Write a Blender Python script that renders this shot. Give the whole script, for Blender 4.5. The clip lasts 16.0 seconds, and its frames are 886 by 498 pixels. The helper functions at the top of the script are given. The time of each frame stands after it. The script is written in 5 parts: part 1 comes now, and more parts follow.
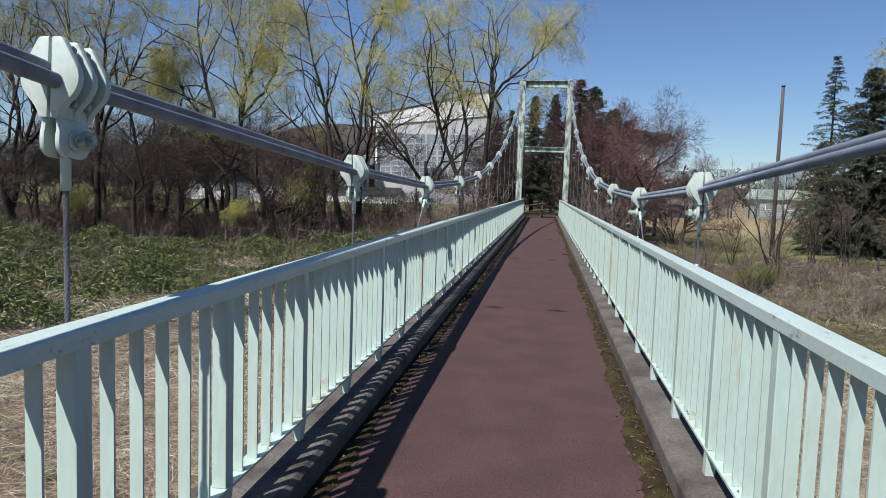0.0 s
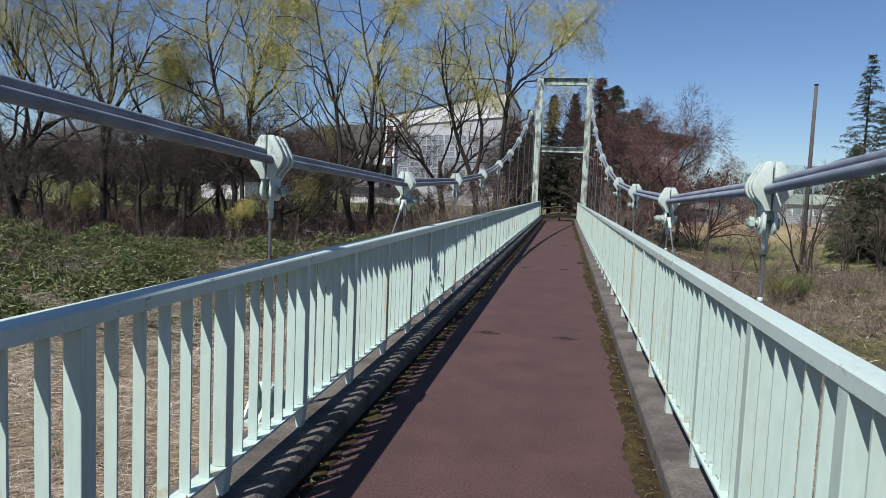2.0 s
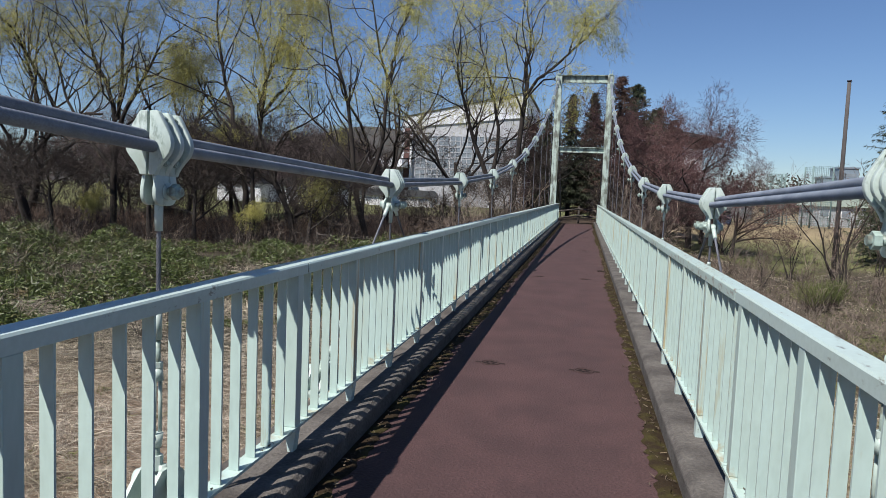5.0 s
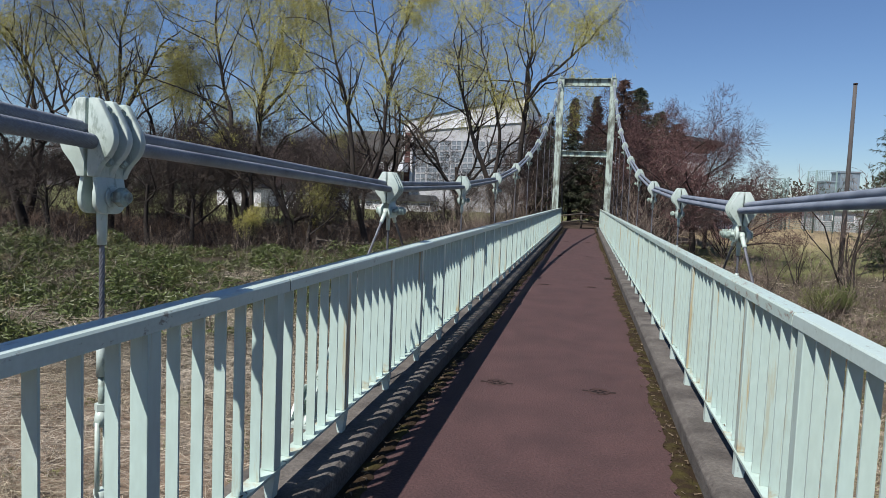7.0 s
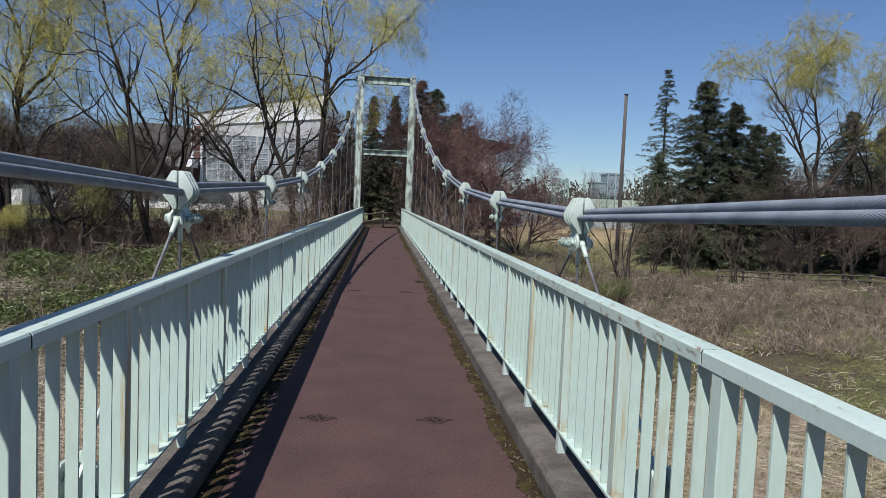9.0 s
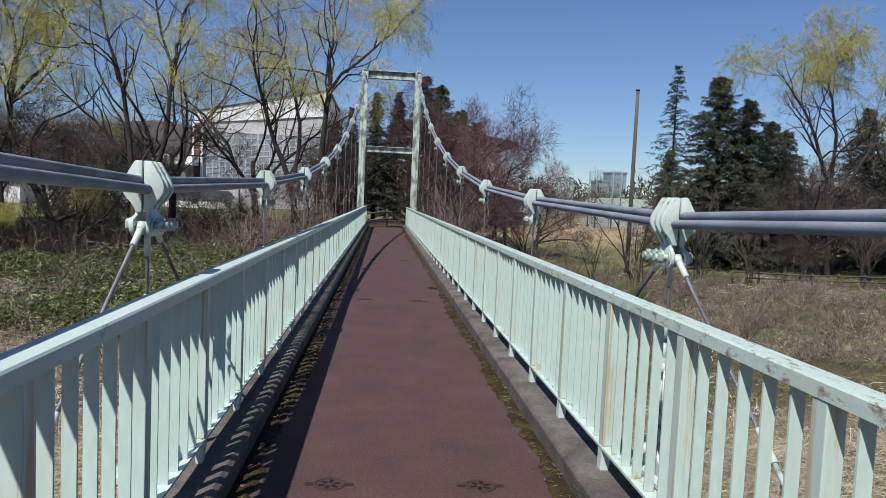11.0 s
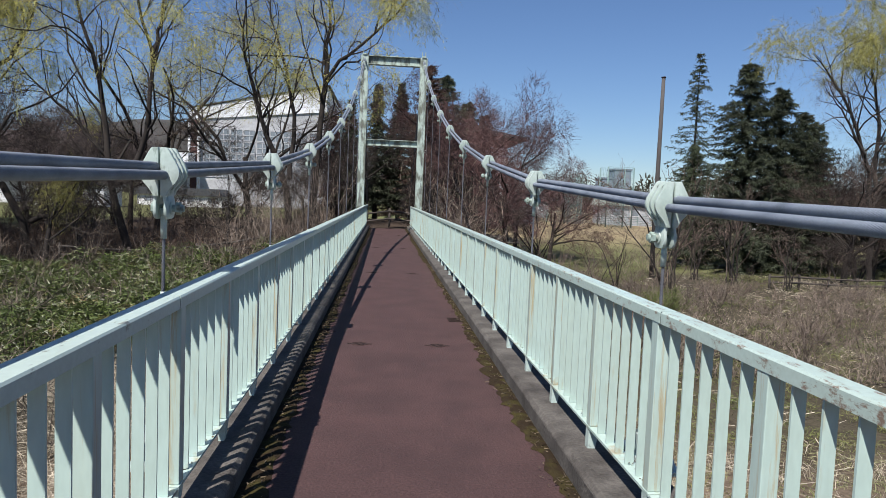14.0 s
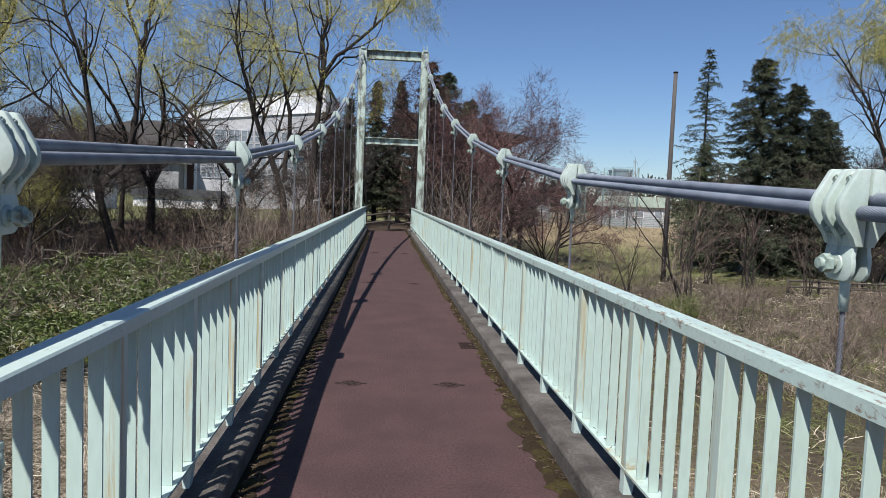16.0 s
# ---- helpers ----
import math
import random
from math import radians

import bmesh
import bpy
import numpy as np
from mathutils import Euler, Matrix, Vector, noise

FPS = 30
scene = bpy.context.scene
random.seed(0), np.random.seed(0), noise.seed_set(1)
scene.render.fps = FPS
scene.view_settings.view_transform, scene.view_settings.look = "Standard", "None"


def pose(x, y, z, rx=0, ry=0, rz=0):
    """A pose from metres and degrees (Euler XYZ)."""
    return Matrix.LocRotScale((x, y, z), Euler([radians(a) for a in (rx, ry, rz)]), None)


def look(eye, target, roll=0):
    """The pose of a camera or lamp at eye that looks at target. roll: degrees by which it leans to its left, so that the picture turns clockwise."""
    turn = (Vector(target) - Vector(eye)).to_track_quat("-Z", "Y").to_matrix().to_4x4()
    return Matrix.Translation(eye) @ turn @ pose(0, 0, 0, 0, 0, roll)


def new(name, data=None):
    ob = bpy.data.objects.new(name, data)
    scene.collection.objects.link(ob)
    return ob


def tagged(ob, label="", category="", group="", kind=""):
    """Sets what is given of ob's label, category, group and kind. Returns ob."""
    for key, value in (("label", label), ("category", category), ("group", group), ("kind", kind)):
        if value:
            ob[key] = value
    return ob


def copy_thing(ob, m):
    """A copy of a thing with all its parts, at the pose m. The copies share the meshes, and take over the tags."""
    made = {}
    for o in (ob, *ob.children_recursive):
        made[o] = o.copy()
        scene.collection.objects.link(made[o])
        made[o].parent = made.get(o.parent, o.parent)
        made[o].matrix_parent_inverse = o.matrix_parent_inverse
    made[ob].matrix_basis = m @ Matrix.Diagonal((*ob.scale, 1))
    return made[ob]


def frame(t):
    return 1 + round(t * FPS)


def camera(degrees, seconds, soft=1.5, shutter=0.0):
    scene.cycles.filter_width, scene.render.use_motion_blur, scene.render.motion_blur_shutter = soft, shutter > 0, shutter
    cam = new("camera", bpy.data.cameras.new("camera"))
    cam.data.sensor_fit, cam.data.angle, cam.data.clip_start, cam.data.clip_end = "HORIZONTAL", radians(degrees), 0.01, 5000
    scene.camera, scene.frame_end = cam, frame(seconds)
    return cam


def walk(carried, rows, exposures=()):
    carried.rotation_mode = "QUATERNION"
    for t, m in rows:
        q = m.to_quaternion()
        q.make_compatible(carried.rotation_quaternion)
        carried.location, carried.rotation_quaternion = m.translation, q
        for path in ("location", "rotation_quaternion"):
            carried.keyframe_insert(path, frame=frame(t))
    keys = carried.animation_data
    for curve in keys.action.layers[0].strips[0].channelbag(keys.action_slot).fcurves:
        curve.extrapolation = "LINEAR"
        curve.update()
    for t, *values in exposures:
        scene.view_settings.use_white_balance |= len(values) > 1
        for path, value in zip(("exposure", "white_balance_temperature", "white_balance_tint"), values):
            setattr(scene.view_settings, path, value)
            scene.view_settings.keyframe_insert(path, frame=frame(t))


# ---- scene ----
cam = camera(64.2, 16.0, soft=0.8)
PATH = [
    (0, (0.137, -0.294, 1.576), (-0.142, 1.68, 1.407), 1.9),
    (0.5, (0.185, 0.066, 1.579), (-0.15, 2.03, 1.408), 2.2),
    (1, (0.228, 0.546, 1.579), (-0.106, 2.51, 1.409), 2.2),
    (1.5, (0.255, 1.046, 1.574), (-0.078, 3.011, 1.406), 2.4),
    (2, (0.284, 1.482, 1.555), (-0.048, 3.447, 1.389), 2.4),
    (2.5, (0.302, 1.871, 1.55), (-0.033, 3.836, 1.385), 2.5),
    (3, (0.292, 2.294, 1.56), (-0.052, 4.257, 1.396), 2.5),
    (3.5, (0.289, 2.547, 1.555), (-0.076, 4.507, 1.391), 2.4),
    (4, (0.291, 2.66, 1.555), (-0.092, 4.616, 1.391), 2.4),
    (6.5, (0.222, 3.154, 1.56), (-0.163, 5.11, 1.405), 2.3),
    (7, (0.172, 3.331, 1.558), (-0.215, 5.288, 1.408), 2.3),
    (7.5, (0.106, 3.544, 1.581), (-0.199, 5.515, 1.432), 2.5),
    (8, (0.047, 3.734, 1.589), (-0.02, 5.728, 1.45), 2.7),
    (8.5, (-0.013, 3.923, 1.603), (0.128, 5.913, 1.472), 2.5),
    (9, (-0.074, 4.107, 1.604), (0.102, 6.095, 1.472), 2.5),
    (11.5, (-0.261, 5.785, 1.607), (-0.088, 7.773, 1.469), 2.6),
    (12, (-0.273, 6.297, 1.612), (-0.101, 8.285, 1.472), 2.5),
    (12.5, (-0.284, 6.836, 1.617), (-0.112, 8.824, 1.476), 2.7),
    (13, (-0.295, 7.454, 1.622), (-0.124, 9.442, 1.479), 2.6),
    (13.5, (-0.282, 8.103, 1.619), (-0.112, 10.091, 1.475), 2.5),
    (14, (-0.259, 8.762, 1.623), (-0.091, 10.75, 1.48), 2.4),
    (14.5, (-0.255, 9.482, 1.621), (-0.086, 11.47, 1.477), 2.5),
    (15, (-0.256, 10.072, 1.614), (-0.086, 12.06, 1.471), 2.4),
    (15.5, (-0.29, 10.25, 1.599), (-0.114, 12.237, 1.456), 3.1),
    (16, (-0.242, 10.39, 1.614), (-0.074, 12.378, 1.474), 2.3),
]
walk(cam, [(t, look(eye, target, roll)) for t, eye, target, roll in PATH],
     exposures=[(0, 0.71), (1, 0.72), (3, 0.66), (7, 0.64), (8.5, 0.58), (9.2, 0.57), (11.5, 0.68), (13, 0.70), (16, 0.72)])


# ---- light ----
SUN = Vector((-0.392, -0.625, 1.0)).normalized()
sun_data = bpy.data.lights.new("sun", "SUN")
sun_data.energy, sun_data.angle, sun_data.color = 5.0, radians(0.53), (1.0, 0.945, 0.885)
sun = new("sun", sun_data)
sun.matrix_world = look((0, 0, 60), tuple(Vector((0, 0, 60)) - SUN))
world = bpy.data.worlds.new("world")
scene.world = world
world.use_nodes = True
sky = world.node_tree.nodes.new("ShaderNodeTexSky")
sky.sky_type, sky.sun_disc = "NISHITA", False
sky.sun_elevation = math.asin(SUN.z)
sky.sun_rotation = math.atan2(SUN.x, SUN.y)
sky.air_density, sky.dust_density, sky.ozone_density = 1.0, 0.0, 1.6
world.node_tree.nodes["Background"].inputs[1].default_value = 0.048
tint = world.node_tree.nodes.new("ShaderNodeMix")
tint.data_type, tint.blend_type = "RGBA", "MULTIPLY"
tint.inputs[0].default_value = 1.0
tint.inputs[7].default_value = (0.82, 0.985, 1.27, 1)
world.node_tree.links.new(sky.outputs[0], tint.inputs[6])
world.node_tree.links.new(tint.outputs[2], world.node_tree.nodes["Background"].inputs[0])

# ---- small tools ----
CX = -0.05           # the bridge's middle line


def part(name, bm, material, parent=None, label=""):
    me = bpy.data.meshes.new(name)
    bm.to_mesh(me)
    bm.free()
    me.materials.append(material)
    ob = new(name, me)
    if parent:
        ob.parent = parent
    return tagged(ob, label=label)


def mesh_part(name, me, parent=None, label="", at=None):
    ob = new(name, me)
    if parent:
        ob.parent = parent
    if at:
        ob.location = at
    return tagged(ob, label=label)


def thing(name, label, category, group="", kind="", at=(0, 0, 0)):
    ob = new(name)
    ob.location = at
    ob.empty_display_size = 0.1
    return tagged(ob, label, category, group, kind)


def raw_mesh(name, verts, faces, material, smooth=False):
    me = bpy.data.meshes.new(name)
    verts = np.asarray(verts, dtype=np.float32)
    faces = np.asarray(faces, dtype=np.int32)
    n, k = faces.shape
    me.vertices.add(len(verts))
    me.vertices.foreach_set("co", verts.ravel())
    me.loops.add(n * k)
    me.loops.foreach_set("vertex_index", faces.ravel())
    me.polygons.add(n)
    me.polygons.foreach_set("loop_start", np.arange(0, n * k, k, dtype=np.int32))
    me.polygons.foreach_set("loop_total", np.full(n, k, dtype=np.int32))
    if smooth:
        me.polygons.foreach_set("use_smooth", np.ones(n, dtype=bool))
    me.update(calc_edges=True)
    me.materials.append(material)
    return me


def box(bm, x0, x1, y0, y1, z0, z1, bevel=0.0):
    ret = bmesh.ops.create_cube(bm, size=1.0)
    for v in ret["verts"]:
        v.co = Vector(((x0 + x1) / 2 + v.co.x * (x1 - x0), (y0 + y1) / 2 + v.co.y * (y1 - y0), (z0 + z1) / 2 + v.co.z * (z1 - z0)))
    if bevel:
        edges = list({e for v in ret["verts"] for e in v.link_edges})
        bmesh.ops.bevel(bm, geom=edges, offset=bevel, segments=2, affect="EDGES", profile=0.6)
    return bm


def new_box(*a, bevel=0.0):
    return box(bmesh.new(), *a, bevel=bevel)


def rod(bm, a, b, r, sides=12, r2=None):
    a, b = Vector(a), Vector(b)
    ret = bmesh.ops.create_cone(bm, cap_ends=True, segments=sides, radius1=r, radius2=r if r2 is None else r2, depth=(b - a).length)
    turn = (b - a).to_track_quat("Z", "Y").to_matrix().to_4x4()
    bmesh.ops.transform(bm, matrix=Matrix.Translation((a + b) / 2) @ turn, verts=ret["verts"])
    if sides > 6:
        for f in {f for v in ret["verts"] for f in v.link_faces}:
            f.smooth = len(f.verts) == 4
    return bm


def profile(bm, points, y0, y1):
    """Extrude a closed outline in x and z along y."""
    a = [bm.verts.new((x, y0, z)) for x, z in points]
    b = [bm.verts.new((x, y1, z)) for x, z in points]
    bm.faces.new(a)
    bm.faces.new(b[::-1])
    n = len(points)
    for i in range(n):
        bm.faces.new((a[i], b[i], b[(i + 1) % n], a[(i + 1) % n]))
    bmesh.ops.recalc_face_normals(bm, faces=bm.faces[:])
    return bm


def tubes(p0, p1, r0, r1, sides=5):
    """Many tapered prisms at once: vertices and quads."""
    p0, p1 = np.asarray(p0, float), np.asarray(p1, float)
    r0, r1 = np.asarray(r0, float), np.asarray(r1, float)
    d = p1 - p0
    d /= np.maximum(np.linalg.norm(d, axis=1, keepdims=True), 1e-9)
    ref = np.where(np.abs(d[:, 2:3]) > 0.9, [[1.0, 0, 0]], [[0, 0, 1.0]])
    u = np.cross(d, ref)
    u /= np.maximum(np.linalg.norm(u, axis=1, keepdims=True), 1e-9)
    w = np.cross(d, u)
    ang = np.arange(sides) * 2 * np.pi / sides
    ring = u[:, None, :] * np.cos(ang)[None, :, None] + w[:, None, :] * np.sin(ang)[None, :, None]
    verts = np.concatenate([p0[:, None] + ring * r0[:, None, None], p1[:, None] + ring * r1[:, None, None]], axis=1)
    base = (np.arange(len(p0)) * 2 * sides)[:, None]
    i = np.arange(sides)
    j = (i + 1) % sides
    quads = np.stack([base + i, base + j, base + j + sides, base + i + sides], axis=2)
    return verts.reshape(-1, 3), quads.reshape(-1, 4)


def ribbons(p0, p1, width, rng, bend=None):
    """Flat slips from p0 to p1, each turned by chance: vertices and quads."""
    p0, p1 = np.asarray(p0, float), np.asarray(p1, float)
    d = p1 - p0
    side = np.cross(d, rng.normal(size=d.shape))
    side /= np.maximum(np.linalg.norm(side, axis=1, keepdims=True), 1e-9)
    w = np.broadcast_to(np.asarray(width, float).reshape(-1, 1), (len(p0), 1)) * side / 2
    verts = np.stack([p0 - w, p0 + w, p1 + w * 0.5, p1 - w * 0.5], axis=1).reshape(-1, 3)
    faces = np.arange(len(p0) * 4).reshape(-1, 4)
    return verts, faces


def merged(*lists):
    vs, fs, n = [], [], 0
    for v, f in lists:
        vs.append(v)
        fs.append(f + n)
        n += len(v)
    return np.concatenate(vs), np.concatenate(fs)


# ---- materials ----
def material(name, colour, second=None, rough=0.6, metal=0.0, scale=6.0, fine=60.0, bump=0.15, stretch=(1, 1, 1), vary=0.0, edge=(0.35, 0.7), specular=0.5, rust=0.0, grainy=0.6, rust_scale=(9, 9, 2.2), rust_colour=(0.21, 0.13, 0.06), rust_most=1.0, foot_rust=None):
    m = bpy.data.materials.new(name)
    m.use_nodes = True
    nt = m.node_tree
    b = nt.nodes["Principled BSDF"]
    b.inputs["Roughness"].default_value = rough
    b.inputs["Metallic"].default_value = metal
    b.inputs["Specular IOR Level"].default_value = specular
    co = nt.nodes.new("ShaderNodeNewGeometry")
    mp = nt.nodes.new("ShaderNodeMapping")
    mp.inputs["Scale"].default_value = stretch
    nt.links.new(co.outputs["Position"], mp.inputs[0])
    n1 = nt.nodes.new("ShaderNodeTexNoise")
    n1.inputs["Scale"].default_value, n1.inputs["Detail"].default_value = scale, 6
    n2 = nt.nodes.new("ShaderNodeTexNoise")
    n2.inputs["Scale"].default_value, n2.inputs["Detail"].default_value = fine, 4
    nt.links.new(mp.outputs[0], n1.inputs[0])
    nt.links.new(mp.outputs[0], n2.inputs[0])
    ramp = nt.nodes.new("ShaderNodeMapRange")
    ramp.inputs[1].default_value, ramp.inputs[2].default_value = edge
    nt.links.new(n1.outputs[0], ramp.inputs[0])
    mix = nt.nodes.new("ShaderNodeMix")
    mix.data_type = "RGBA"
    mix.inputs[6].default_value = (*colour, 1)
    mix.inputs[7].default_value = (*(second or [c * 0.7 for c in colour]), 1)
    nt.links.new(ramp.outputs[0], mix.inputs[0])
    grain = nt.nodes.new("ShaderNodeMix")
    grain.data_type, grain.blend_type = "RGBA", "MULTIPLY"
    grain.inputs[0].default_value = grainy
    mr = nt.nodes.new("ShaderNodeMapRange")
    mr.inputs[1].default_value, mr.inputs[2].default_value, mr.inputs[3].default_value, mr.inputs[4].default_value = 0.3, 0.7, 0.7, 1.2
    nt.links.new(n2.outputs[0], mr.inputs[0])
    nt.links.new(mix.outputs[2], grain.inputs[6])
    nt.links.new(mr.outputs[0], grain.inputs[7])
    last = grain.outputs[2]
    if rust:
        big = nt.nodes.new("ShaderNodeTexNoise")
        big.inputs["Scale"].default_value, big.inputs["Detail"].default_value = 1.0, 9
        big.inputs["Roughness"].default_value = 0.72
        wide = nt.nodes.new("ShaderNodeMapping")
        wide.inputs["Scale"].default_value = rust_scale
        nt.links.new(co.outputs["Position"], wide.inputs[0])
        nt.links.new(wide.outputs[0], big.inputs[0])
        rr = nt.nodes.new("ShaderNodeMapRange")
        rr.inputs[1].default_value, rr.inputs[2].default_value = 0.635 - rust * 0.12, 0.70 - rust * 0.10
        rr.inputs[4].default_value = rust_most
        nt.links.new(big.outputs[0], rr.inputs[0])
        rm = nt.nodes.new("ShaderNodeMix")
        rm.data_type = "RGBA"
        rm.inputs[7].default_value = (*rust_colour, 1)
        nt.links.new(rr.outputs[0], rm.inputs[0])
        nt.links.new(last, rm.inputs[6])
        last = rm.outputs[2]
    if foot_rust:
        # ochre rust where water stands at the lower rail
        sep = nt.nodes.new("ShaderNodeSeparateXYZ")
        nt.links.new(co.outputs["Position"], sep.inputs[0])
        low = nt.nodes.new("ShaderNodeMapRange")
        low.inputs[1].default_value, low.inputs[2].default_value, low.inputs[3].default_value, low.inputs[4].default_value = 0.27, 0.48, 0.22, 0.0
        nt.links.new(sep.outputs[2], low.inputs[0])
        spots = nt.nodes.new("ShaderNodeTexNoise")
        spots.inputs["Scale"].default_value, spots.inputs["Detail"].default_value = 5.0, 7
        spots.inputs["Roughness"].default_value = 0.68
        nt.links.new(co.outputs["Position"], spots.inputs[0])
        both = nt.nodes.new("ShaderNodeMath")
        nt.links.new(low.outputs[0], both.inputs[0])
        nt.links.new(spots.outputs[0], both.inputs[1])
        cut = nt.nodes.new("ShaderNodeMapRange")
        cut.inputs[1].default_value, cut.inputs[2].default_value, cut.inputs[4].default_value = foot_rust, foot_rust + 0.10, 0.65
        nt.links.new(both.outputs[0], cut.inputs[0])
        fm = nt.nodes.new("ShaderNodeMix")
        fm.data_type = "RGBA"
        fm.inputs[7].default_value = (0.30, 0.20, 0.085, 1)
        nt.links.new(cut.outputs[0], fm.inputs[0])
        nt.links.new(last, fm.inputs[6])
        last = fm.outputs[2]
    if vary:
        for socket in ((nt.nodes.new("ShaderNodeNewGeometry").outputs["Random Per Island"]), (nt.nodes.new("ShaderNodeObjectInfo").outputs["Random"])):
            hsv = nt.nodes.new("ShaderNodeHueSaturation")
            r = nt.nodes.new("ShaderNodeMapRange")
            r.inputs[3].default_value, r.inputs[4].default_value = 1 - vary, 1 + vary
            nt.links.new(socket, r.inputs[0])
            nt.links.new(r.outputs[0], hsv.inputs["Value"])
            nt.links.new(last, hsv.inputs["Color"])
            last = hsv.outputs[0]
    nt.links.new(last, b.inputs["Base Color"])
    if bump:
        bp = nt.nodes.new("ShaderNodeBump")
        bp.inputs["Strength"].default_value, bp.inputs["Distance"].default_value = bump, 0.01
        nt.links.new(n2.outputs[0], bp.inputs["Height"])
        nt.links.new(bp.outputs[0], b.inputs["Normal"])
    return m


RAIL_PAINT = material("rail_paint", (0.374, 0.488, 0.460), (0.355, 0.450, 0.41), rough=0.32, scale=3.0, fine=40, bump=0.02, grainy=0.22, stretch=(1, 1, 0.3), rust=0.36, rust_scale=(14, 14, 1.2), rust_colour=(0.32, 0.315, 0.22), rust_most=0.6, foot_rust=0.76)
POST_PAINT = material("post_paint", (0.376, 0.488, 0.458), (0.350, 0.42, 0.365), rough=0.32, scale=3.5, fine=40, bump=0.02, rust=0.92, grainy=0.22, stretch=(1, 1, 0.25), edge=(0.45, 0.75), rust_scale=(26, 26, 1.0), rust_colour=(0.33, 0.245, 0.115), rust_most=0.75, foot_rust=0.70)
CAP_PAINT = material("cap_paint", (0.385, 0.496, 0.470), (0.36, 0.445, 0.405), rough=0.34, scale=1.5, fine=50, bump=0.03, rust=0.74, grainy=0.25, rust_scale=(38, 11, 26), rust_colour=(0.155, 0.088, 0.058), rust_most=0.9)
CAP_CLEAN = material("cap_paint_sound", (0.395, 0.494, 0.476), (0.372, 0.455, 0.425), rough=0.34, scale=1.5, fine=50, bump=0.03, rust=0.28, grainy=0.22, rust_scale=(24, 9, 16), rust_colour=(0.10, 0.085, 0.07), rust_most=0.8)
CLAMP_PAINT = material("clamp_paint", (0.405, 0.475, 0.45), (0.31, 0.39, 0.355), rough=0.34, scale=5, fine=45, bump=0.03, rust=0.55, grainy=0.25, rust_scale=(14, 14, 6), rust_colour=(0.13, 0.17, 0.14), rust_most=0.65)
TOWER_PAINT = material("tower_paint", (0.335, 0.415, 0.375), (0.12, 0.135, 0.11), rough=0.55, scale=4.2, fine=25, bump=0.15, edge=(0.45, 0.58), stretch=(1, 1, 0.4), rust=0.5, rust_scale=(6, 6, 2), rust_colour=(0.10, 0.085, 0.06), rust_most=0.7)
ASPHALT = material("red_asphalt", (0.0640, 0.0345, 0.0345), (0.0480, 0.0265, 0.0270), rough=0.85, specular=0.3, scale=2.2, fine=55, bump=0.8, edge=(0.36, 0.66), grainy=1.0, rust=1.0, rust_scale=(1.6, 0.6, 1), rust_colour=(0.040, 0.0225, 0.0232), rust_most=0.5)
CONCRETE = material("kerb_concrete", (0.104, 0.095, 0.086), (0.036, 0.031, 0.028), rough=0.9, scale=4.0, fine=48, bump=1.0, grainy=1.0)
MOSS = material("gutter_moss", (0.026, 0.018, 0.011), (0.048, 0.042, 0.014), rough=0.95, scale=6, fine=60, bump=1.0, edge=(0.46, 0.68), specular=0.1)
IRON = material("cast_iron", (0.030, 0.018, 0.016), (0.018, 0.013, 0.012), rough=0.8, scale=20, fine=120, specular=0.15)
COVER = material("rusty_cover", (0.046, 0.027, 0.026), (0.030, 0.019, 0.018), rough=0.85, scale=20, fine=120, specular=0.2)
# near-black, for the cover slots and the filler of the rail joints
SLOT = material("slot_dark", (0.014, 0.010, 0.010), (0.009, 0.007, 0.007), rough=0.95, scale=20, fine=120, specular=0.1)
GIRDER = material("girder_steel", (0.248, 0.322, 0.298), rough=0.5)
ROPE = material("wire_rope", (0.205, 0.236, 0.285), (0.122, 0.143, 0.180), rough=0.5, metal=0.10, scale=5, fine=120, bump=0.1, specular=0.35)
HANGER_ROPE = material("hanger_rope", (0.15, 0.16, 0.19), (0.07, 0.07, 0.08), rough=0.5, metal=0.2, scale=5, fine=80)
BOLT = material("bolt_steel", (0.26, 0.341, 0.31), (0.112, 0.124, 0.0992), rough=0.5, scale=25, edge=(0.45, 0.65))
BARK = material("dark_bark", (0.026, 0.020, 0.016), (0.014, 0.011, 0.010), rough=0.95, scale=3, fine=30, bump=0.8, stretch=(1, 1, 0.3))
TWIG_BROWN = material("brown_twig", (0.036, 0.026, 0.021), (0.022, 0.016, 0.014), rough=0.9, scale=1, fine=9, bump=0, vary=0.3)
TWIG_RED = material("red_bud_twig", (0.092, 0.048, 0.046), (0.056, 0.030, 0.030), rough=0.9, scale=1, fine=9, bump=0, vary=0.35)
TWIG_GREY = material("grey_twig", (0.190, 0.152, 0.122), (0.074, 0.058, 0.047), rough=0.9, scale=1, fine=9, bump=0, vary=0.5)
WILLOW_LEAF = material("willow_leaf", (0.330, 0.305, 0.066), (0.225, 0.222, 0.052), rough=0.6, scale=0.5, fine=8, bump=0, vary=0.3)
NEEDLE = material("spruce_needle", (0.044, 0.058, 0.026), (0.020, 0.028, 0.014), rough=0.7, scale=1.2, fine=10, bump=0, vary=0.5)
CEDAR = material("rust_brown_foliage", (0.085, 0.044, 0.032), (0.050, 0.034, 0.022), rough=0.8, scale=1.0, fine=10, bump=0, vary=0.4)
SASA_LEAF = material("bamboo_grass_leaf", (0.088, 0.122, 0.026), (0.165, 0.130, 0.055), rough=0.5, scale=1.3, fine=6, bump=0, vary=0.6, edge=(0.54, 0.70))
STRAW = material("dry_straw", (0.385, 0.34, 0.275), (0.235, 0.205, 0.145), rough=0.85, scale=0.5, fine=6, bump=0, vary=0.45)
